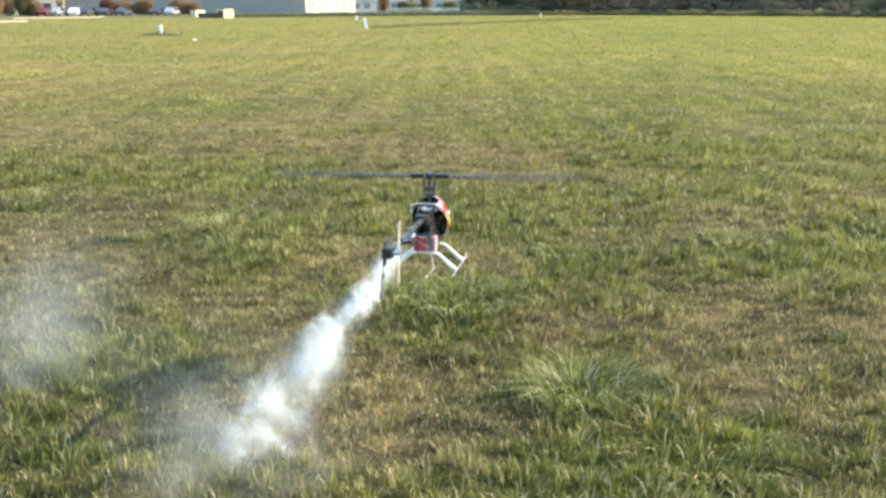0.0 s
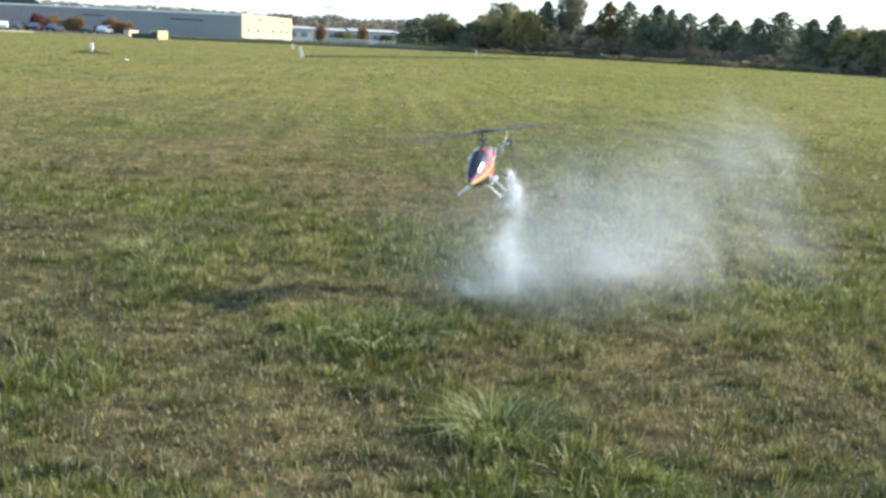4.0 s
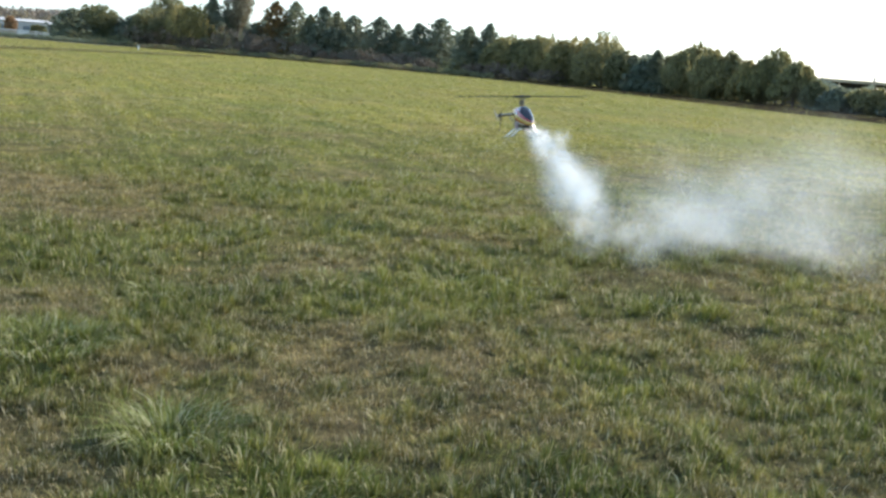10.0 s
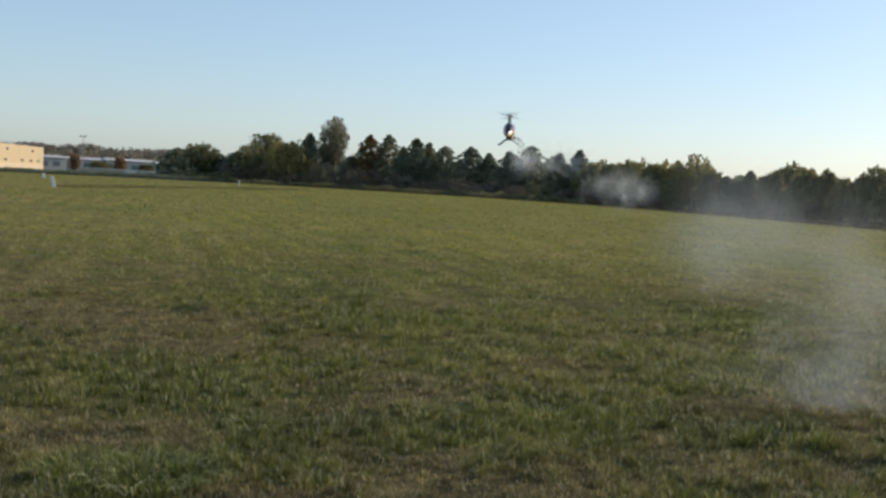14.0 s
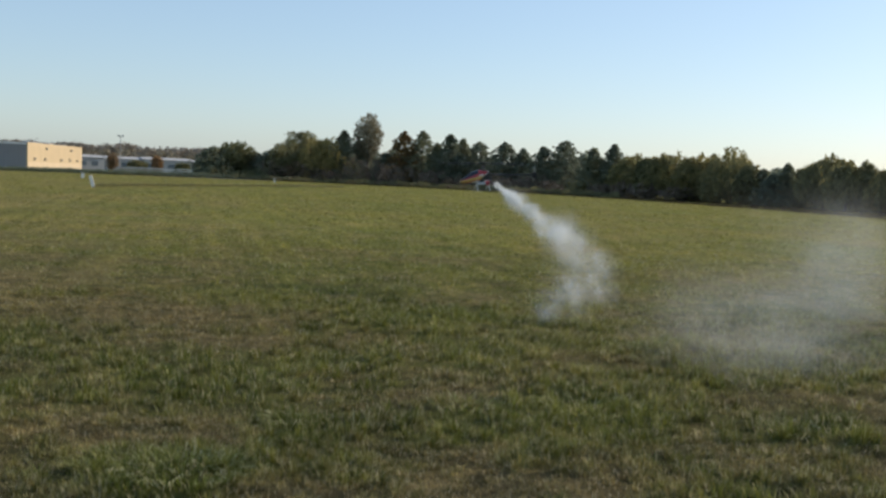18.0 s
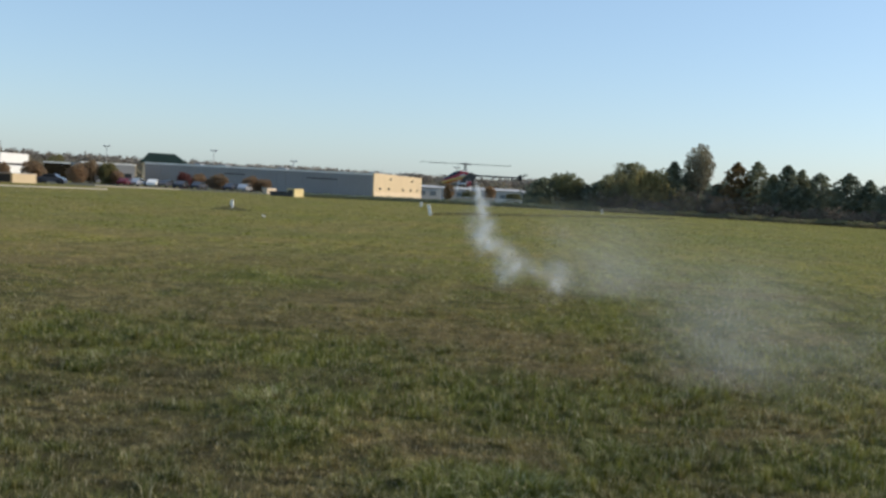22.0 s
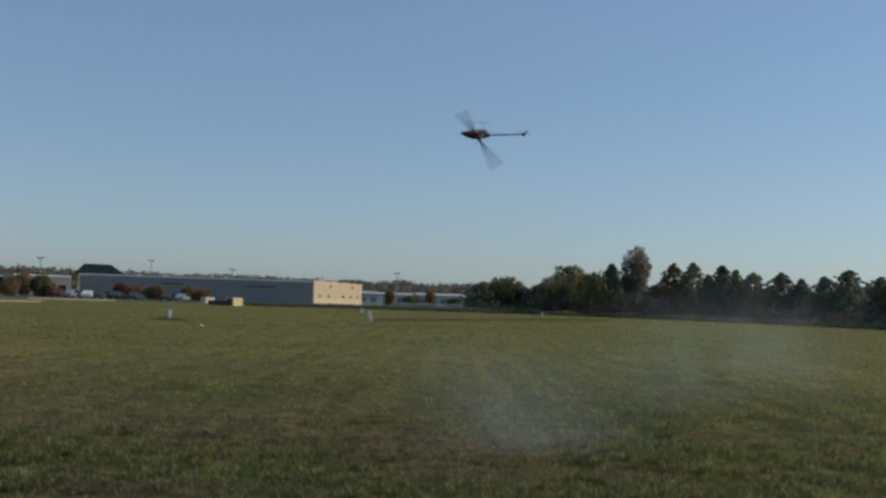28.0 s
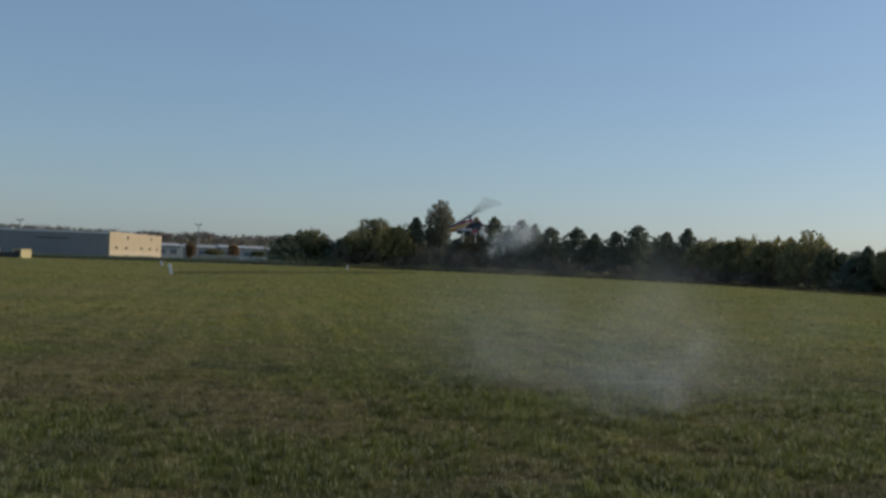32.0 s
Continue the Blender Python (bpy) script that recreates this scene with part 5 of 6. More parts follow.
# seconds, place of the skids' middle, roll, pitch, heading
HELI = [
    (0.0, -0.079, 4.545, 0.459, 1, 0.7, 80.1),
    (0.5, -0.095, 4.914, 0.540, 0, -0.2, 80.3),
    (1.0, -0.029, 5.470, 0.590, -1, -2.5, 78.6),
    (1.3, 0.026, 5.708, 0.625, -1, -3.6, 77.1),
    (1.6, 0.066, 5.956, 0.696, -4, -0.7, 69.7),
    (2.0, 0.014, 5.708, 0.792, -1, -1.2, -8.0),
    (2.3, 0.072, 6.404, 0.785, 3, 1.3, -41.4),
    (2.5, 0.118, 6.307, 0.785, 1, 4.8, -65.5),
    (4.5, 0.949, 6.682, 0.623, 5, 1.2, -109.9),
    (5.0, 1.215, 6.598, 0.768, 7, 1.2, -110.2),
    (5.5, 1.550, 6.900, 0.910, 6, 0.8, -110.5),
    (6.0, 1.951, 7.348, 0.915, 6, 0.5, -109.7),
    (6.5, 2.428, 7.976, 0.826, 4, 0.3, -108.8),
    (7.0, 2.843, 8.227, 0.683, 3, -0.1, -107.0),
    (7.5, 3.193, 8.351, 0.596, 4, -0.5, -102.8),
    (8.0, 3.535, 8.588, 0.592, 4, 1.7, -101.0),
    (8.5, 3.672, 8.375, 0.717, 4, 1.7, -99.4),
    (9.0, 4.025, 8.713, 0.782, 3, -3.5, -100.7),
    (9.5, 4.368, 9.137, 0.828, 4, -3.1, -99.3),
    (10.0, 4.664, 9.599, 0.922, 4, -5.5, -98.9),
    (10.5, 4.872, 10.254, 1.094, 4, -3.6, -98.8),
    (11.0, 4.876, 10.805, 1.398, 3, -0.5, -106.2),
    (11.5, 4.826, 11.459, 1.629, 3, -0.2, -110.7),
    (12.0, 4.543, 11.807, 1.908, 2, -0.0, -109.0),
    (12.5, 4.382, 12.119, 2.166, 2, -0.1, -107.8),
    (13.0, 4.235, 12.043, 2.174, 2, 0.2, -107.3),
    (13.5, 4.543, 12.870, 2.095, 2, 0.0, -107.4),
    (14.0, 4.846, 13.498, 2.190, 2, 0.3, -113.7),
    (14.2, 5.032, 13.800, 2.275, 1, 1.3, -155.0),
    (14.5, 5.551, 14.812, 2.507, 0, -1.9, -199.1),
    (16.5, 5.274, 14.528, 2.490, 0, -1.7, -200.5),
    (17.0, 5.037, 14.616, 2.063, 0, -1.3, -199.6),
    (17.5, 4.985, 15.426, 1.687, -5, 2.1, -189.4),
    (18.0, 4.563, 15.307, 1.463, -5, 2.0, -184.0),
    (18.5, 3.943, 14.656, 1.451, -5, -0.3, -186.6),
    (19.0, 3.270, 14.187, 1.660, -6, -2.1, -184.5),
    (19.5, 2.782, 15.200, 1.929, 0, 1.3, -186.8),
    (20.0, 1.932, 14.281, 1.850, 5, 3.2, -186.2),
    (20.5, 1.194, 14.573, 1.710, 5, 1.4, -183.2),
    (21.0, 0.511, 13.753, 1.688, 3, 0.4, -182.7),
    (21.5, -0.022, 14.082, 1.433, 3, 2.1, -180.5),
    (22.0, -0.618, 15.457, 1.651, -0, 0.3, -178.3),
    (22.3, -0.900, 14.295, 1.876, 3, -1.2, -177.0),
    (22.5, -1.052, 14.277, 2.110, 8, -0.9, -176.4),
    (22.7, -1.155, 14.554, 2.968, 35, -4.2, -176.3),
    (23.0, -1.133, 15.077, 3.872, 58, -4.9, -176.5),
    (23.3, -1.094, 16.374, 4.266, 118, 2.8, -177.0),
    (23.6, -0.940, 17.693, 3.992, 165, 4.6, -177.8),
    (24.0, -1.042, 18.483, 3.851, 180, 3.0, -177.5),
    (24.3, -0.777, 18.430, 4.347, 188, 1.0, -178.3),
    (24.5, -0.718, 19.152, 4.737, 215, 0.9, -178.6),
    (26.5, -0.635, 17.904, 4.888, 449, 6.4, -178.8),
    (26.7, -0.427, 18.088, 4.999, 484, 8.9, -179.6),
    (27.0, 0.090, 18.199, 5.057, 491, 6.9, -181.2),
    (27.2, 0.072, 18.688, 4.884, 527, 7.5, -181.1),
    (27.5, 0.015, 18.891, 4.591, 540, 6.1, -180.9),
    (27.8, 0.205, 18.994, 4.774, 555, 5.5, -181.5),
    (28.0, 0.487, 19.189, 4.823, 590, 3.5, -182.2),
    (28.2, 0.915, 19.268, 4.387, 630, -0.1, -183.5),
    (28.5, 1.288, 18.314, 3.073, 695, -7.0, -184.7),
    (28.7, 1.265, 17.857, 2.376, 710, -8.1, -184.8),
    (29.0, 1.172, 16.941, 1.951, 720, -2.3, -184.7),
    (29.2, 1.225, 16.137, 2.242, 728, -1.9, -185.2),
    (29.5, 1.469, 15.280, 3.382, 778, 1.4, -186.4),
    (29.8, 1.796, 15.244, 4.013, 845, 7.7, -187.8),
    (30.0, 2.393, 15.787, 4.193, 878, 9.7, -189.7),
    (30.2, 2.690, 15.995, 3.940, 893, 9.5, -190.6),
    (30.4, 2.915, 16.000, 3.519, 898, 10.3, -191.4),
    (30.6, 2.996, 15.757, 3.360, 902, 7.4, -191.8),
    (30.8, 3.237, 16.174, 3.847, 908, 7.5, -192.3),
    (31.0, 3.170, 16.112, 4.227, 925, 6.9, -192.1),
    (31.2, 3.111, 16.114, 4.256, 960, 3.8, -191.8),
    (31.4, 3.336, 16.664, 4.201, 1005, -2.2, -192.1),
    (31.6, 3.421, 16.507, 3.711, 1040, -3.6, -192.5),
    (31.8, 3.391, 16.529, 2.869, 1065, -5.7, -192.4),
    (32.0, 3.350, 15.920, 1.978, 1103, -0.6, -190.7),
]


# ------------------------------------------------------------------ smoke
def puff_mesh(name, count, radius, wisp, material, seed):
    """A loose ball of soft wisps, thinning out from its middle."""
    g = np.random.default_rng(seed)
    c = g.normal(0, radius * 0.5, (count, 3))
    u = g.normal(size=(count, 3))
    u /= np.linalg.norm(u, axis=1)[:, None]
    w = np.cross(u, g.normal(size=(count, 3)))
    w /= np.linalg.norm(w, axis=1)[:, None]
    s = wisp * g.uniform(0.6, 1.4, count)
    ang = np.arange(12) * np.pi / 6
    ring = (u[:, None] * np.cos(ang)[None, :, None] + w[:, None] * np.sin(ang)[None, :, None]) * s[:, None, None]
    v = (c[:, None] + ring).reshape(-1, 3)
    uv = np.tile(np.stack([np.cos(ang), np.sin(ang)], -1), (count, 1, 1)).reshape(-1, 2)
    return arrays(name, v, np.arange(count * 12, dtype=np.int32).reshape(-1, 12), material, None, uv)


SMOKE = []


def smoke_at(t, *shape):
    """The smoke at t seconds: four places that the stream passes after the pipe, each (x, y, z, half width); how full it is;
    two drifting clouds, each (x, y, z, half width, half height, thickness)."""
    SMOKE.append([float(t)] + [v for q in shape for v in (q if isinstance(q, tuple) else (q,))])


smoke_at(0, (-0.27, 4.17, 0.51, 0.035), (-0.5, 3.9, 0.29, 0.071), (-0.65, 3.64, 0.16, 0.097), (-0.78, 3.4, 0.07, 0.139), 0.85, (-0.87, 3.22, 0.08, 0.49, 0.1, 0.4), (-1.67, 4.09, 0.22, 0.35, 0.3, 0.18))
smoke_at(1, (-0.29, 5.03, 0.55, 0.047), (-0.42, 4.7, 0.24, 0.095), (-0.61, 4.4, 0.08, 0.145), (-1.01, 3.92, 0.06, 0.101), 0.8, (-1.15, 3.42, 0.12, 0.44, 0.16, 0.41), (-1.77, 4.69, 0.21, 0.42, 0.29, 0.21))
smoke_at(2, (-0.27, 5.78, 0.74, 0.126), (-0.25, 5.68, 0.5, 0.088), (-0.46, 5.56, 0.07, 0.118), (-1.05, 4.47, 0.07, 0.132), 0.5, (-1.52, 4.32, 0.11, 0.49, 0.15, 0.3), (-2, 5.24, 0.21, 0.44, 0.29, 0.15))
smoke_at(2.5, (0.23, 6.48, 0.8, 0.063), (-0.23, 6.48, 0.79, 0.127), (-0.58, 6.48, 0.77, 0.148), (-1.17, 6.41, 0.39, 0.247), 0.8, (-1.42, 4.88, 0.22, 0.71, 0.3, 0.5), (-0.41, 6.15, 0.18, 0.68, 0.24, 0.3))
smoke_at(4.5, (1.15, 6.68, 0.59, 0.074), (1.21, 6.54, 0.32, 0.124), (1.28, 6.4, 0.09, 0.188), (1.47, 6.21, 0.11, 0.229), 1, (2.28, 7.16, 0.36, 0.93, 0.49, 0.8), (3.4, 7.62, 0.75, 0.78, 0.73, 0.45))
smoke_at(5, (1.41, 6.7, 0.68, 0.09), (1.43, 6.68, 0.42, 0.15), (1.59, 6.62, 0.11, 0.218), (1.61, 6.08, 0.11, 0.222), 1, (2.4, 6.9, 0.36, 0.8, 0.48, 0.62), (3.5, 6.5, 0.44, 1.45, 0.66, 0.42))
smoke_at(6, (2.29, 7.41, 0.93, 0.071), (2.48, 7.36, 0.88, 0.109), (2.71, 7.33, 1.01, 0.134), (2.7, 7.38, 1.29, 0.159), 1.5, (3.01, 6.39, 0.42, 0.85, 0.57, 0.6), (4.2, 6.7, 0.62, 1.15, 0.85, 0.55))
smoke_at(7, (3.18, 8.29, 0.7, 0.106), (3.44, 8.22, 0.74, 0.202), (3.68, 8.18, 0.86, 0.264), (3.66, 8.21, 1.07, 0.202), 2.4, (3.4, 4.85, 0.38, 0.97, 0.58, 0.44), (5.7, 7.9, 0.62, 1.35, 0.84, 0.55))
smoke_at(8, (3.83, 8.66, 0.56, 0.123), (3.94, 8.6, 0.45, 0.174), (4.14, 8.58, 0.74, 0.174), (4.29, 8.57, 0.97, 0.133), 1.8, (4.85, 7.7, 0.24, 0.8, 0.34, 0.5), (4.3, 5.3, 0.46, 1.08, 0.6, 0.55))
smoke_at(9, (4.19, 8.59, 0.62, 0.093), (4.18, 8.32, 0.37, 0.131), (4.23, 8.03, 0.11, 0.217), (4.41, 7.6, 0.12, 0.262), 1, (5.15, 7.84, 0.29, 0.7, 0.4, 0.7), (6.04, 6.85, 0.34, 0.75, 0.47, 0.4))
smoke_at(10, (4.76, 9.18, 0.86, 0.156), (4.69, 8.61, 0.69, 0.158), (4.57, 8.05, 0.43, 0.21), (4.67, 7.38, 0.13, 0.283), 1, (5.9, 8.16, 0.39, 0.69, 0.53, 0.9), (6.92, 7.89, 0.51, 0.81, 0.7, 0.6))
smoke_at(11, (5.27, 10.79, 1.13, 0.141), (5.57, 10.62, 0.77, 0.232), (5.88, 10.45, 0.39, 0.283), (6.24, 10.27, 0.11, 0.334), 1, (6.84, 7.85, 0.43, 0.74, 0.58, 0.9), (5.39, 8.08, 0.38, 0.77, 0.52, 0.35))
smoke_at(12, (4.99, 11.82, 1.84, 0.179), (5.45, 11.63, 1.38, 0.247), (5.55, 11.53, 0.63, 0.289), (6.5, 11.18, 0.18, 0.309), 0.9, (5.2, 8.1, 0.36, 0.9, 0.42, 0.42), (3.3, 4.65, 0.27, 0.72, 0.36, 0.5))
smoke_at(13, (4.53, 12.12, 2.12, 0.153), (4.87, 12.01, 1.82, 0.279), (5.28, 11.88, 1.65, 0.348), (5.13, 11.9, 1.21, 0.383), 0.6, (7.53, 13.18, 0.59, 0.8, 0.56, 0.3), (3.94, 5.56, 0.42, 0.7, 0.56, 0.45))
smoke_at(14, (5.27, 13.51, 1.97, 0.312), (5.73, 13.36, 1.77, 0.327), (6.11, 13.24, 1.63, 0.249), (6.63, 13.1, 1.74, 0.374), 0.55, (9.54, 14.44, 0.97, 2.15, 0.81, 0.36), (5.34, 6.98, 0.57, 0.75, 0.76, 0.35))
smoke_at(14.5, (6.19, 14.46, 2.13, 0.32), (6.76, 14.28, 1.91, 0.32), (7.58, 14.03, 1.77, 0.463), (8.47, 13.74, 1.5, 0.547), 0.5, (9.77, 15.75, 0.81, 1.55, 1.07, 0.5), (5.85, 8.04, 0.57, 0.92, 0.76, 0.4))
smoke_at(16.5, (5.95, 14.19, 2.26, 0.264), (6.52, 14.03, 2.03, 0.346), (7.24, 13.83, 1.89, 0.462), (7.57, 13.72, 1.41, 0.536), 0.5, (5.4, 9.06, 0.66, 0.83, 0.88, 0.5), (9.69, 14.01, 0.85, 1.13, 1.13, 0.35))
smoke_at(17, (5.48, 14.35, 1.88, 0.165), (5.74, 14.27, 1.67, 0.198), (6.23, 14.13, 1.4, 0.346), (7.11, 13.89, 1.28, 0.379), 0.75, (6.55, 9.95, 0.69, 0.8, 0.92, 0.5), (4.35, 7.56, 0.34, 0.92, 0.46, 0.4))
smoke_at(18, (4.8, 14.05, 1.28, 0.112), (4.83, 12.95, 1.02, 0.149), (4.91, 11.82, 0.64, 0.275), (4.4, 10.85, 0.18, 0.392), 1, (5.29, 8.49, 0.27, 0.94, 0.36, 0.5), (8.99, 12.7, 0.65, 1.03, 0.87, 0.35))
smoke_at(19, (3.5, 13.24, 1.3, 0.14), (3.56, 12.44, 0.84, 0.182), (3.54, 11.65, 0.43, 0.224), (3.14, 10.95, 0.12, 0.26), 1, (3.74, 9.17, 0.14, 0.96, 0.19, 0.9), (4.59, 8.4, 0.22, 1, 0.3, 0.6))
smoke_at(20, (2.38, 14.11, 1.7, 0.131), (2.7, 14.06, 1.44, 0.216), (3.02, 14, 1.11, 0.324), (3.22, 13.96, 0.85, 0.424), 0.9, (2.95, 10.34, 0.35, 0.61, 0.46, 0.9), (3.94, 9.84, 0.58, 1.22, 0.78, 0.6))
smoke_at(21, (0.91, 13.62, 1.51, 0.133), (1.22, 13.59, 1.23, 0.221), (1.75, 13.57, 0.85, 0.309), (2.5, 13.53, 0.48, 0.405), 0.7, (2.79, 9.2, 0.36, 0.91, 0.48, 0.42), (4.71, 14.67, 0.6, 1.6, 0.8, 0.3))
smoke_at(22, (-0.37, 15.34, 1.45, 0.141), (-0.34, 15.32, 1.08, 0.191), (-0.16, 15.31, 0.76, 0.199), (0.85, 15.35, 0.48, 0.456), 0.7, (2.6, 9.2, 0.4, 1.3, 0.5, 0.28), (2.0, 17.76, 0.6, 1.5, 0.5, 0.22))
smoke_at(22.5, (-0.43, 13.65, 1.59, 0.207), (-0.35, 13.08, 1.09, 0.269), (-0.3, 12.51, 0.51, 0.339), (-0.36, 11.93, 0.16, 0.356), 0.4, (1.9, 11.07, 0.53, 1.48, 0.71, 0.26), (2.28, 9.07, 0.43, 0.96, 0.58, 0.2))
smoke_at(23, (-1.21, 14.19, 2.54, 0.27), (-1.27, 13.28, 1.24, 0.325), (-1.13, 12.38, 0.87, 0.337), (-0.66, 11.52, 0.19, 0.437), 0, (-0.18, 10.11, 0.2, 0.82, 0.27, 0.13), (2.46, 11.33, 0.63, 1.5, 0.84, 0.2))
smoke_at(24, (-0.59, 18.64, 3.25, 0.182), (-0.57, 18.64, 2.95, 0.222), (-0.65, 18.64, 2.64, 0.283), (-0.63, 18.65, 2.34, 0.303), 0, (0.35, 9.72, 0.35, 1.72, 0.47, 0.2), (2.67, 11.45, 0.54, 1.45, 0.72, 0.19))
smoke_at(27, (0.38, 18.39, 3.91, 0.2), (0.49, 18.41, 3.62, 0.24), (0.61, 18.43, 3.32, 0.28), (0.72, 18.44, 3.03, 0.3), 0, (3.01, 16.25, 0.65, 1.92, 0.87, 0.29), (1.08, 13.65, 0.33, 1.32, 0.44, 0.16))
smoke_at(28, (0.64, 19.22, 3.97, 0.209), (0.76, 19.23, 3.67, 0.251), (0.87, 19.25, 3.36, 0.293), (0.99, 19.26, 3.05, 0.314), 0, (4.51, 17.01, 0.75, 2.11, 1.01, 0.24), (1.07, 11.91, 0.26, 1.6, 0.35, 0.08))
smoke_at(29, (1.41, 16.82, 1.69, 0.1), (1.6, 16.81, 1.47, 0.183), (1.96, 16.8, 1.53, 0.402), (2.18, 16.78, 1.99, 0.383), 0.75, (2.43, 19.32, 1, 0.63, 0.42, 0.33), (3.42, 12.68, 0.57, 2.08, 0.76, 0.23))
smoke_at(30, (2.67, 15.92, 3, 0.21), (2.8, 15.91, 2.57, 0.262), (2.93, 15.9, 2.14, 0.297), (2.97, 15.91, 1.71, 0.35), 0, (2.51, 12.87, 0.53, 1.35, 0.71, 0.24), (3.76, 11.05, 0.35, 1.54, 0.46, 0.23))
smoke_at(31, (3.7, 16.12, 3.01, 0.251), (3.88, 16.11, 2.3, 0.304), (3.95, 16.12, 1.77, 0.358), (3.81, 16.16, 1.31, 0.492), 0, (3.32, 11.85, 0.49, 1.4, 0.66, 0.22), (4.83, 11.31, 0.36, 1.41, 0.48, 0.23))
smoke_at(32, (3.64, 15.75, 1.92, 0.131), (3.81, 15.71, 1.93, 0.21), (4.02, 15.68, 2.07, 0.245), (4.3, 15.62, 2.17, 0.245), 0.9, (4.3, 10.7, 0.37, 0.79, 0.49, 0.22), (4.63, 13.59, 0.63, 2.3, 0.84, 0.26))
SMOKE_ROWS, HELI_ROWS = np.array(SMOKE), np.array(HELI)


def heli_pose(t):
    return pose(*(float(np.interp(t, HELI_ROWS[:, 0], HELI_ROWS[:, k])) for k in range(1, 7)))


class SmokeNow:
    """The stream and the clouds at one time."""

    def __init__(self, t):
        key = [float(np.interp(t, SMOKE_ROWS[:, 0], SMOKE_ROWS[:, k])) for k in range(1, SMOKE_ROWS.shape[1])]
        start = heli_pose(t) @ Vector((-.17, .115, .10))
        pts = np.array([[*start, 0.012]] + [key[4 * i:4 * i + 4] for i in range(4)])
        fine = np.linspace(0, 4, 49)
        self.line = np.stack([np.interp(fine, range(5), pts[:, k]) for k in range(4)], 1)
        # round off the corners of the line
        for _ in range(3):
            self.line[1:-1] = 0.25 * self.line[:-2] + 0.5 * self.line[1:-1] + 0.25 * self.line[2:]
        step = np.linalg.norm(np.diff(self.line[:, :3], axis=0), axis=1)
        self.along = np.concatenate([[0], np.cumsum(step)])
        self.full, self.clouds = key[16], (key[17:23], key[23:29])

    def stretch(self, low, high):
        """Where along the line its half width lies between two values."""
        w = np.maximum.accumulate(self.line[:, 3])
        inside = np.nonzero((w >= low) & (w < high))[0]
        return (self.along[inside[0]], self.along[min(inside[-1] + 1, len(w) - 1)]) if len(inside) else (0.0, 0.0)

    def at(self, a):
        q = [float(np.interp(a, self.along, self.line[:, k])) for k in range(4)]
        return Vector(q[:3]), q[3]


# kind: pieces, wisps in each, spread, wisp radius, material, seconds to pass, half widths between which it drifts, pieces to a metre
SMOKE_KINDS = (("jet", 64, 6, 0.024, 0.050, M_JET, 0.5, 0.0, 0.075, 62), ("roll", 70, 6, 0.06, 0.125, M_ROLL, 0.9, 0.06, 0.20, 21), ("puff", 64, 6, 0.13, 0.25, M_PUFF, 1.4, 0.16, 0.9, 8.5))
CLOUD_KINDS = (("cloud", 104, 3, 0.18, 0.42, M_CLOUD, 0.017), ("haze", 88, 3, 0.34, 0.80, M_HAZE, 0.038), ("veil", 52, 3, 0.55, 1.40, M_VEIL, 0.094))


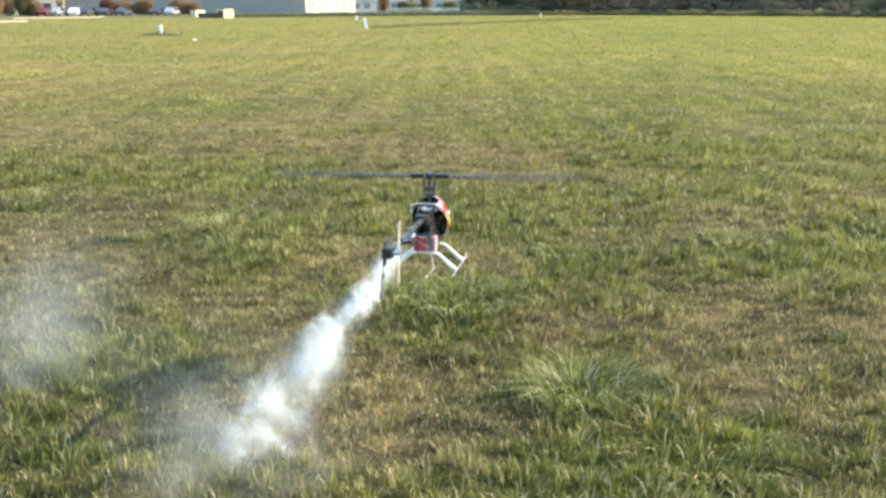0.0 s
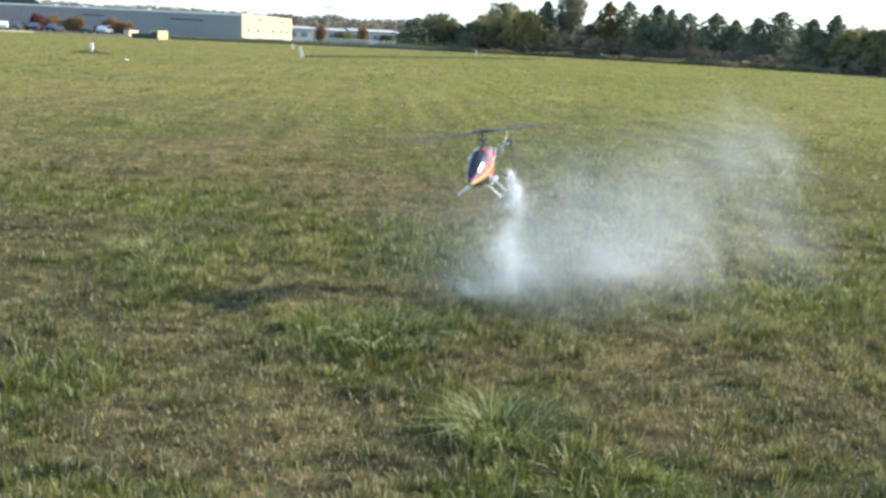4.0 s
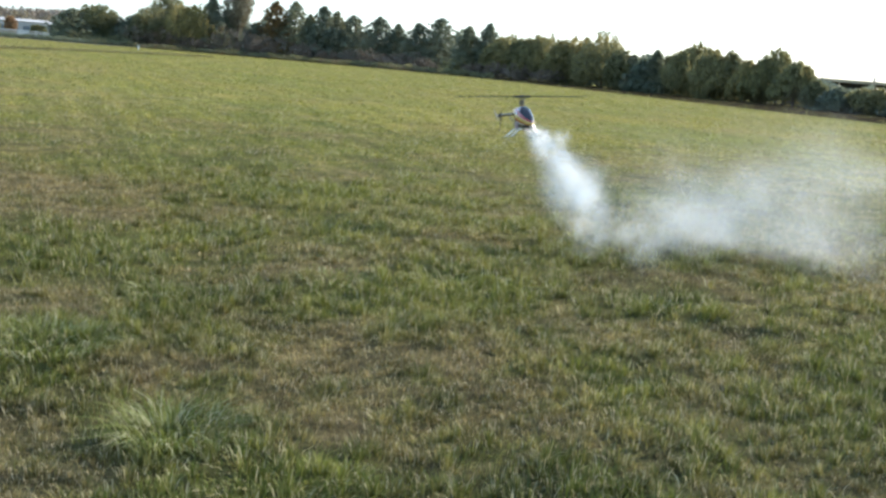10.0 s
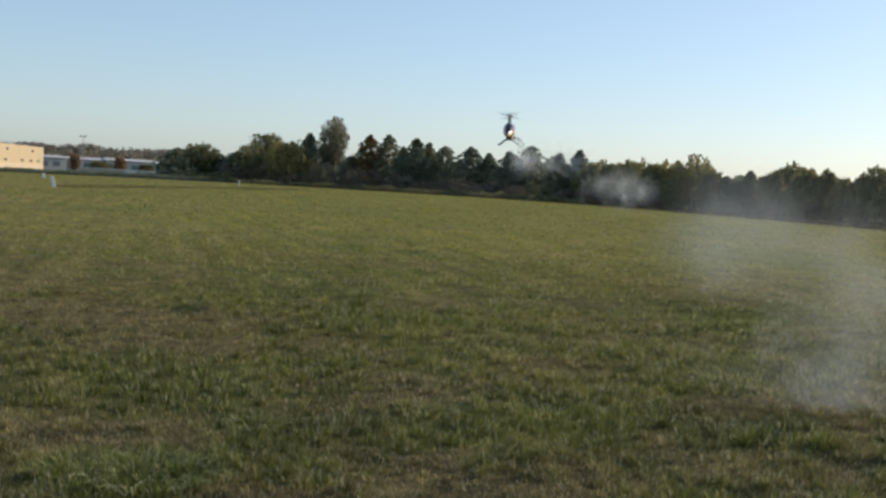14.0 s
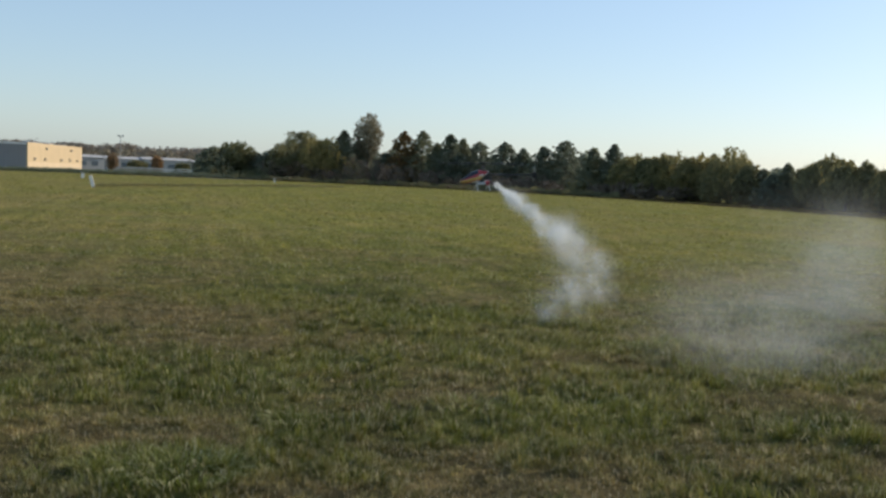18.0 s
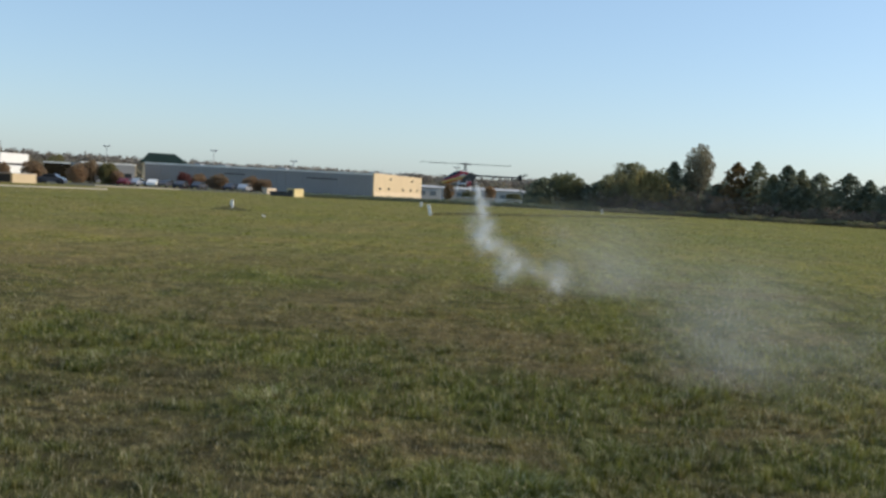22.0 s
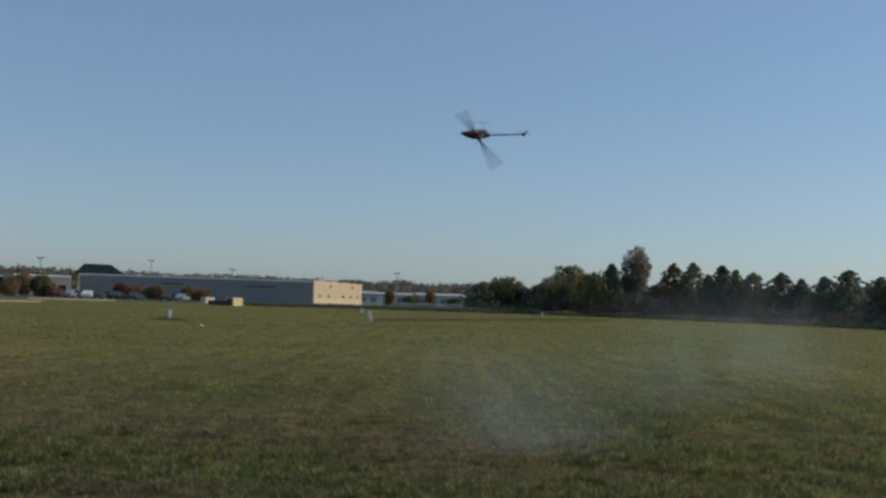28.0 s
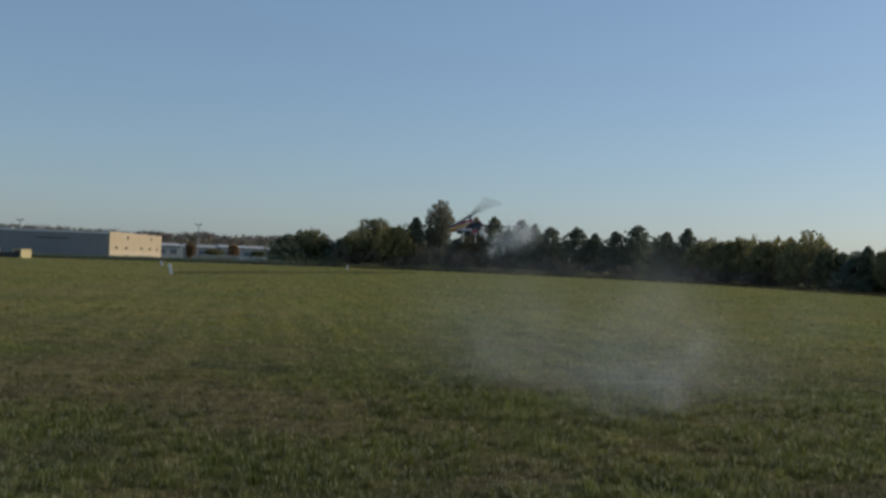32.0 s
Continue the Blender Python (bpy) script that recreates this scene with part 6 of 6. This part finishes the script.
def build_smoke():
    """(object, rows) for each drifting piece of smoke."""
    g = np.random.default_rng(21)
    ticks = [i / 10 for i in range(321)]
    moments = {t: SmokeNow(t) for t in ticks}
    moves = []

    def pieces(name, n, wisps, spread, size, material, label):
        stock = [puff_mesh(name, wisps, spread, size, material, int(g.integers(9999))) for _ in range(6)]
        for i in range(n):
            ob = stock[i] if i < 6 else copy_thing(stock[i % 6], Matrix())
            yield i, tagged(ob, label, "smoke", group="smoke behind the helicopter")

    for kind, n, wisps, spread, size, material, life, low, high, dense in SMOKE_KINDS:
        for i, ob in pieces("smoke_puff", n, wisps, spread, size, material, "drifting puff of white smoke"):
            phase, off, rank = (i + 0.5 * g.random()) / n, Vector(g.normal(0, 1, 3)), float(g.random())
            spin, rest = float(g.uniform(0, 360)), Vector((float(g.uniform(-2, 6)), float(g.uniform(5, 12)), -2.5))

            def where(t):
                now = moments[t]
                a, b = now.stretch(low, high)
                if rank * n > dense * (b - a) * now.full:
                    return rest
                p, r = now.at(a + (b - a) * ((phase + t / life) % 1.0) ** (1.0 if kind == "jet" else 1.35))
                p = p + off * max(0.004, r - 0.45 * size) * 0.62
                p.z = max(p.z, 0.04)
                return p
            rows, last = [], 0.0
            for t in ticks:
                share = (phase + t / life) % 1.0
                if rows and share < last:
                    rows.append((t - 1 / 30, rows[-1][1] * 0.35 + before * 0.65 if before != rest else rest))
                before = where(t)
                rows.append((t, before))
                last = share
            moves.append((ob, [(t, Matrix.Translation(p) @ pose(0, 0, 0, 0, 0, spin)) for t, p in rows]))
    for kind, n, wisps, spread, size, material, cover in CLOUD_KINDS:
        for i, ob in pieces("smoke_" + kind, n, wisps, spread, size, material, "thin veil of drifting bluish smoke"):
            off, rank, swing = Vector(g.uniform(-1.5, 1.5, 3) + g.normal(0, 0.25, 3)), float(g.random()), float(g.uniform(0, 6.28))
            spin, rest = float(g.uniform(0, 360)), Vector((float(g.uniform(-2, 6)), float(g.uniform(5, 12)), -3.5))
            rows = []
            for t in ticks[::5]:
                x, y, z, wide, tall, thick = moments[t].clouds[i % 2]
                # small clouds are made of small pieces, wide ones of large
                small, large = min(1, max(0, (0.95 - wide) / 0.3)), min(1, max(0, (wide - 1.0) / 0.4))
                thick *= {"cloud": small, "haze": 1 - small - large, "veil": large}[kind]
                if rank * n / 2 > 1.4 * thick * (wide + 0.4 * size) * (tall + 0.4 * size) / cover or thick < 0.01:
                    rows.append((t, rest))
                    continue
                mid = Vector((x, y, z))
                side, deep = Vector((y, -x, 0)).normalized(), Vector((x, y, 0)).normalized()
                q = mid + side * max(0.1, wide - 0.4 * size) * (0.6 * off.x + 0.15 * math.sin(swing + 0.9 * t)) + deep * 0.5 * min(1.0, wide) * off.y
                q.z = abs(z + max(0.05, tall - 0.4 * size) * 0.6 * off.z - 0.1) + 0.1
                rows.append((t, q))
            moves.append((ob, [(t, Matrix.Translation(p) @ pose(0, 0, 0, 0, 0, spin + 6 * t)) for t, p in rows]))
    return moves


# ------------------------------------------------------------------ build
build_ground()
build_grass()
for i, (x, y, r, h, n) in enumerate(((0.57, 4.22, 0.33, 0.16, 560), (0.95, 3.62, 0.5, 0.075, 520), (0.12, 5.45, 0.5, 0.10, 520), (2.45, 11.4, 0.6, 0.11, 300), (0.78, 6.7, 0.22, 0.15, 180),
                                     (-3.4, 8.9, 0.6, 0.11, 320), (-1.35, 7.0, 0.5, 0.09, 300), (0.04, 5.75, 0.3, 0.09, 220), (2.92, 6.85, 0.5, 0.11, 340), (2.04, 6.98, 0.4, 0.09, 240),
                                     (4.1, 6.1, 0.4, 0.09, 240), (-0.2, 5.7, 0.4, 0.10, 260), (-1.6, 7.6, 0.5, 0.10, 280), (3.6, 9.4, 0.5, 0.11, 260), (5.2, 8.2, 0.5, 0.11, 260))):
    build_tuft(x, y, r, h, n, 60 + i)
build_edges()
build_warehouse()
build_left_buildings()
build_right_sheds()
plant_trees()
build_woods()
build_car_park()
build_markers()
helicopter, main_rotor, tail_rotor = build_helicopter()
SMOKE_MOVES = build_smoke()

# blade angle wanted at these seconds (degrees in the helicopter's own plane)
BLADES = ((0, 100), (1, 30), (2, 90), (5, 90), (6, 88), (7, 95), (8, 85), (9, 80), (10, 85), (11, 95), (12, 90), (13, 5), (14, 2), (14.5, 15), (17, 88), (18, 0), (19, 10), (20, 50), (21, 0),
          (22, 5), (23, 130), (24, 0), (27, 57), (28, 118), (29, 10), (30, 128), (31, 152), (32, 120))


def motions():
    walk(helicopter, [(t, pose(*p)) for t, *p in HELI])
    # the rotors turn all the time, caught at the wanted angle at these seconds
    rows, angle = [(0.0, float(BLADES[0][1]))], float(BLADES[0][1])
    for (t0, _), (t1, want) in zip(BLADES, BLADES[1:]):
        steps = round((t1 - t0) * FPS)
        goal = angle + 76.0 * steps
        goal += (want - goal + 90) % 180 - 90
        rows += [(t0 + (t1 - t0) * k / steps, angle + (goal - angle) * k / steps) for k in range(1, steps + 1)]
        angle = goal
    walk(main_rotor, [(t, pose(0, 0, .408, 0, 0, a)) for t, a in rows])
    walk(tail_rotor, [(t / FPS, pose(-.815, -.034, .241, 0, 79.0 * t, 0)) for t in range(int(32 * FPS) + 1)])
    for ob, way in SMOKE_MOVES:
        walk(ob, way)


motions()
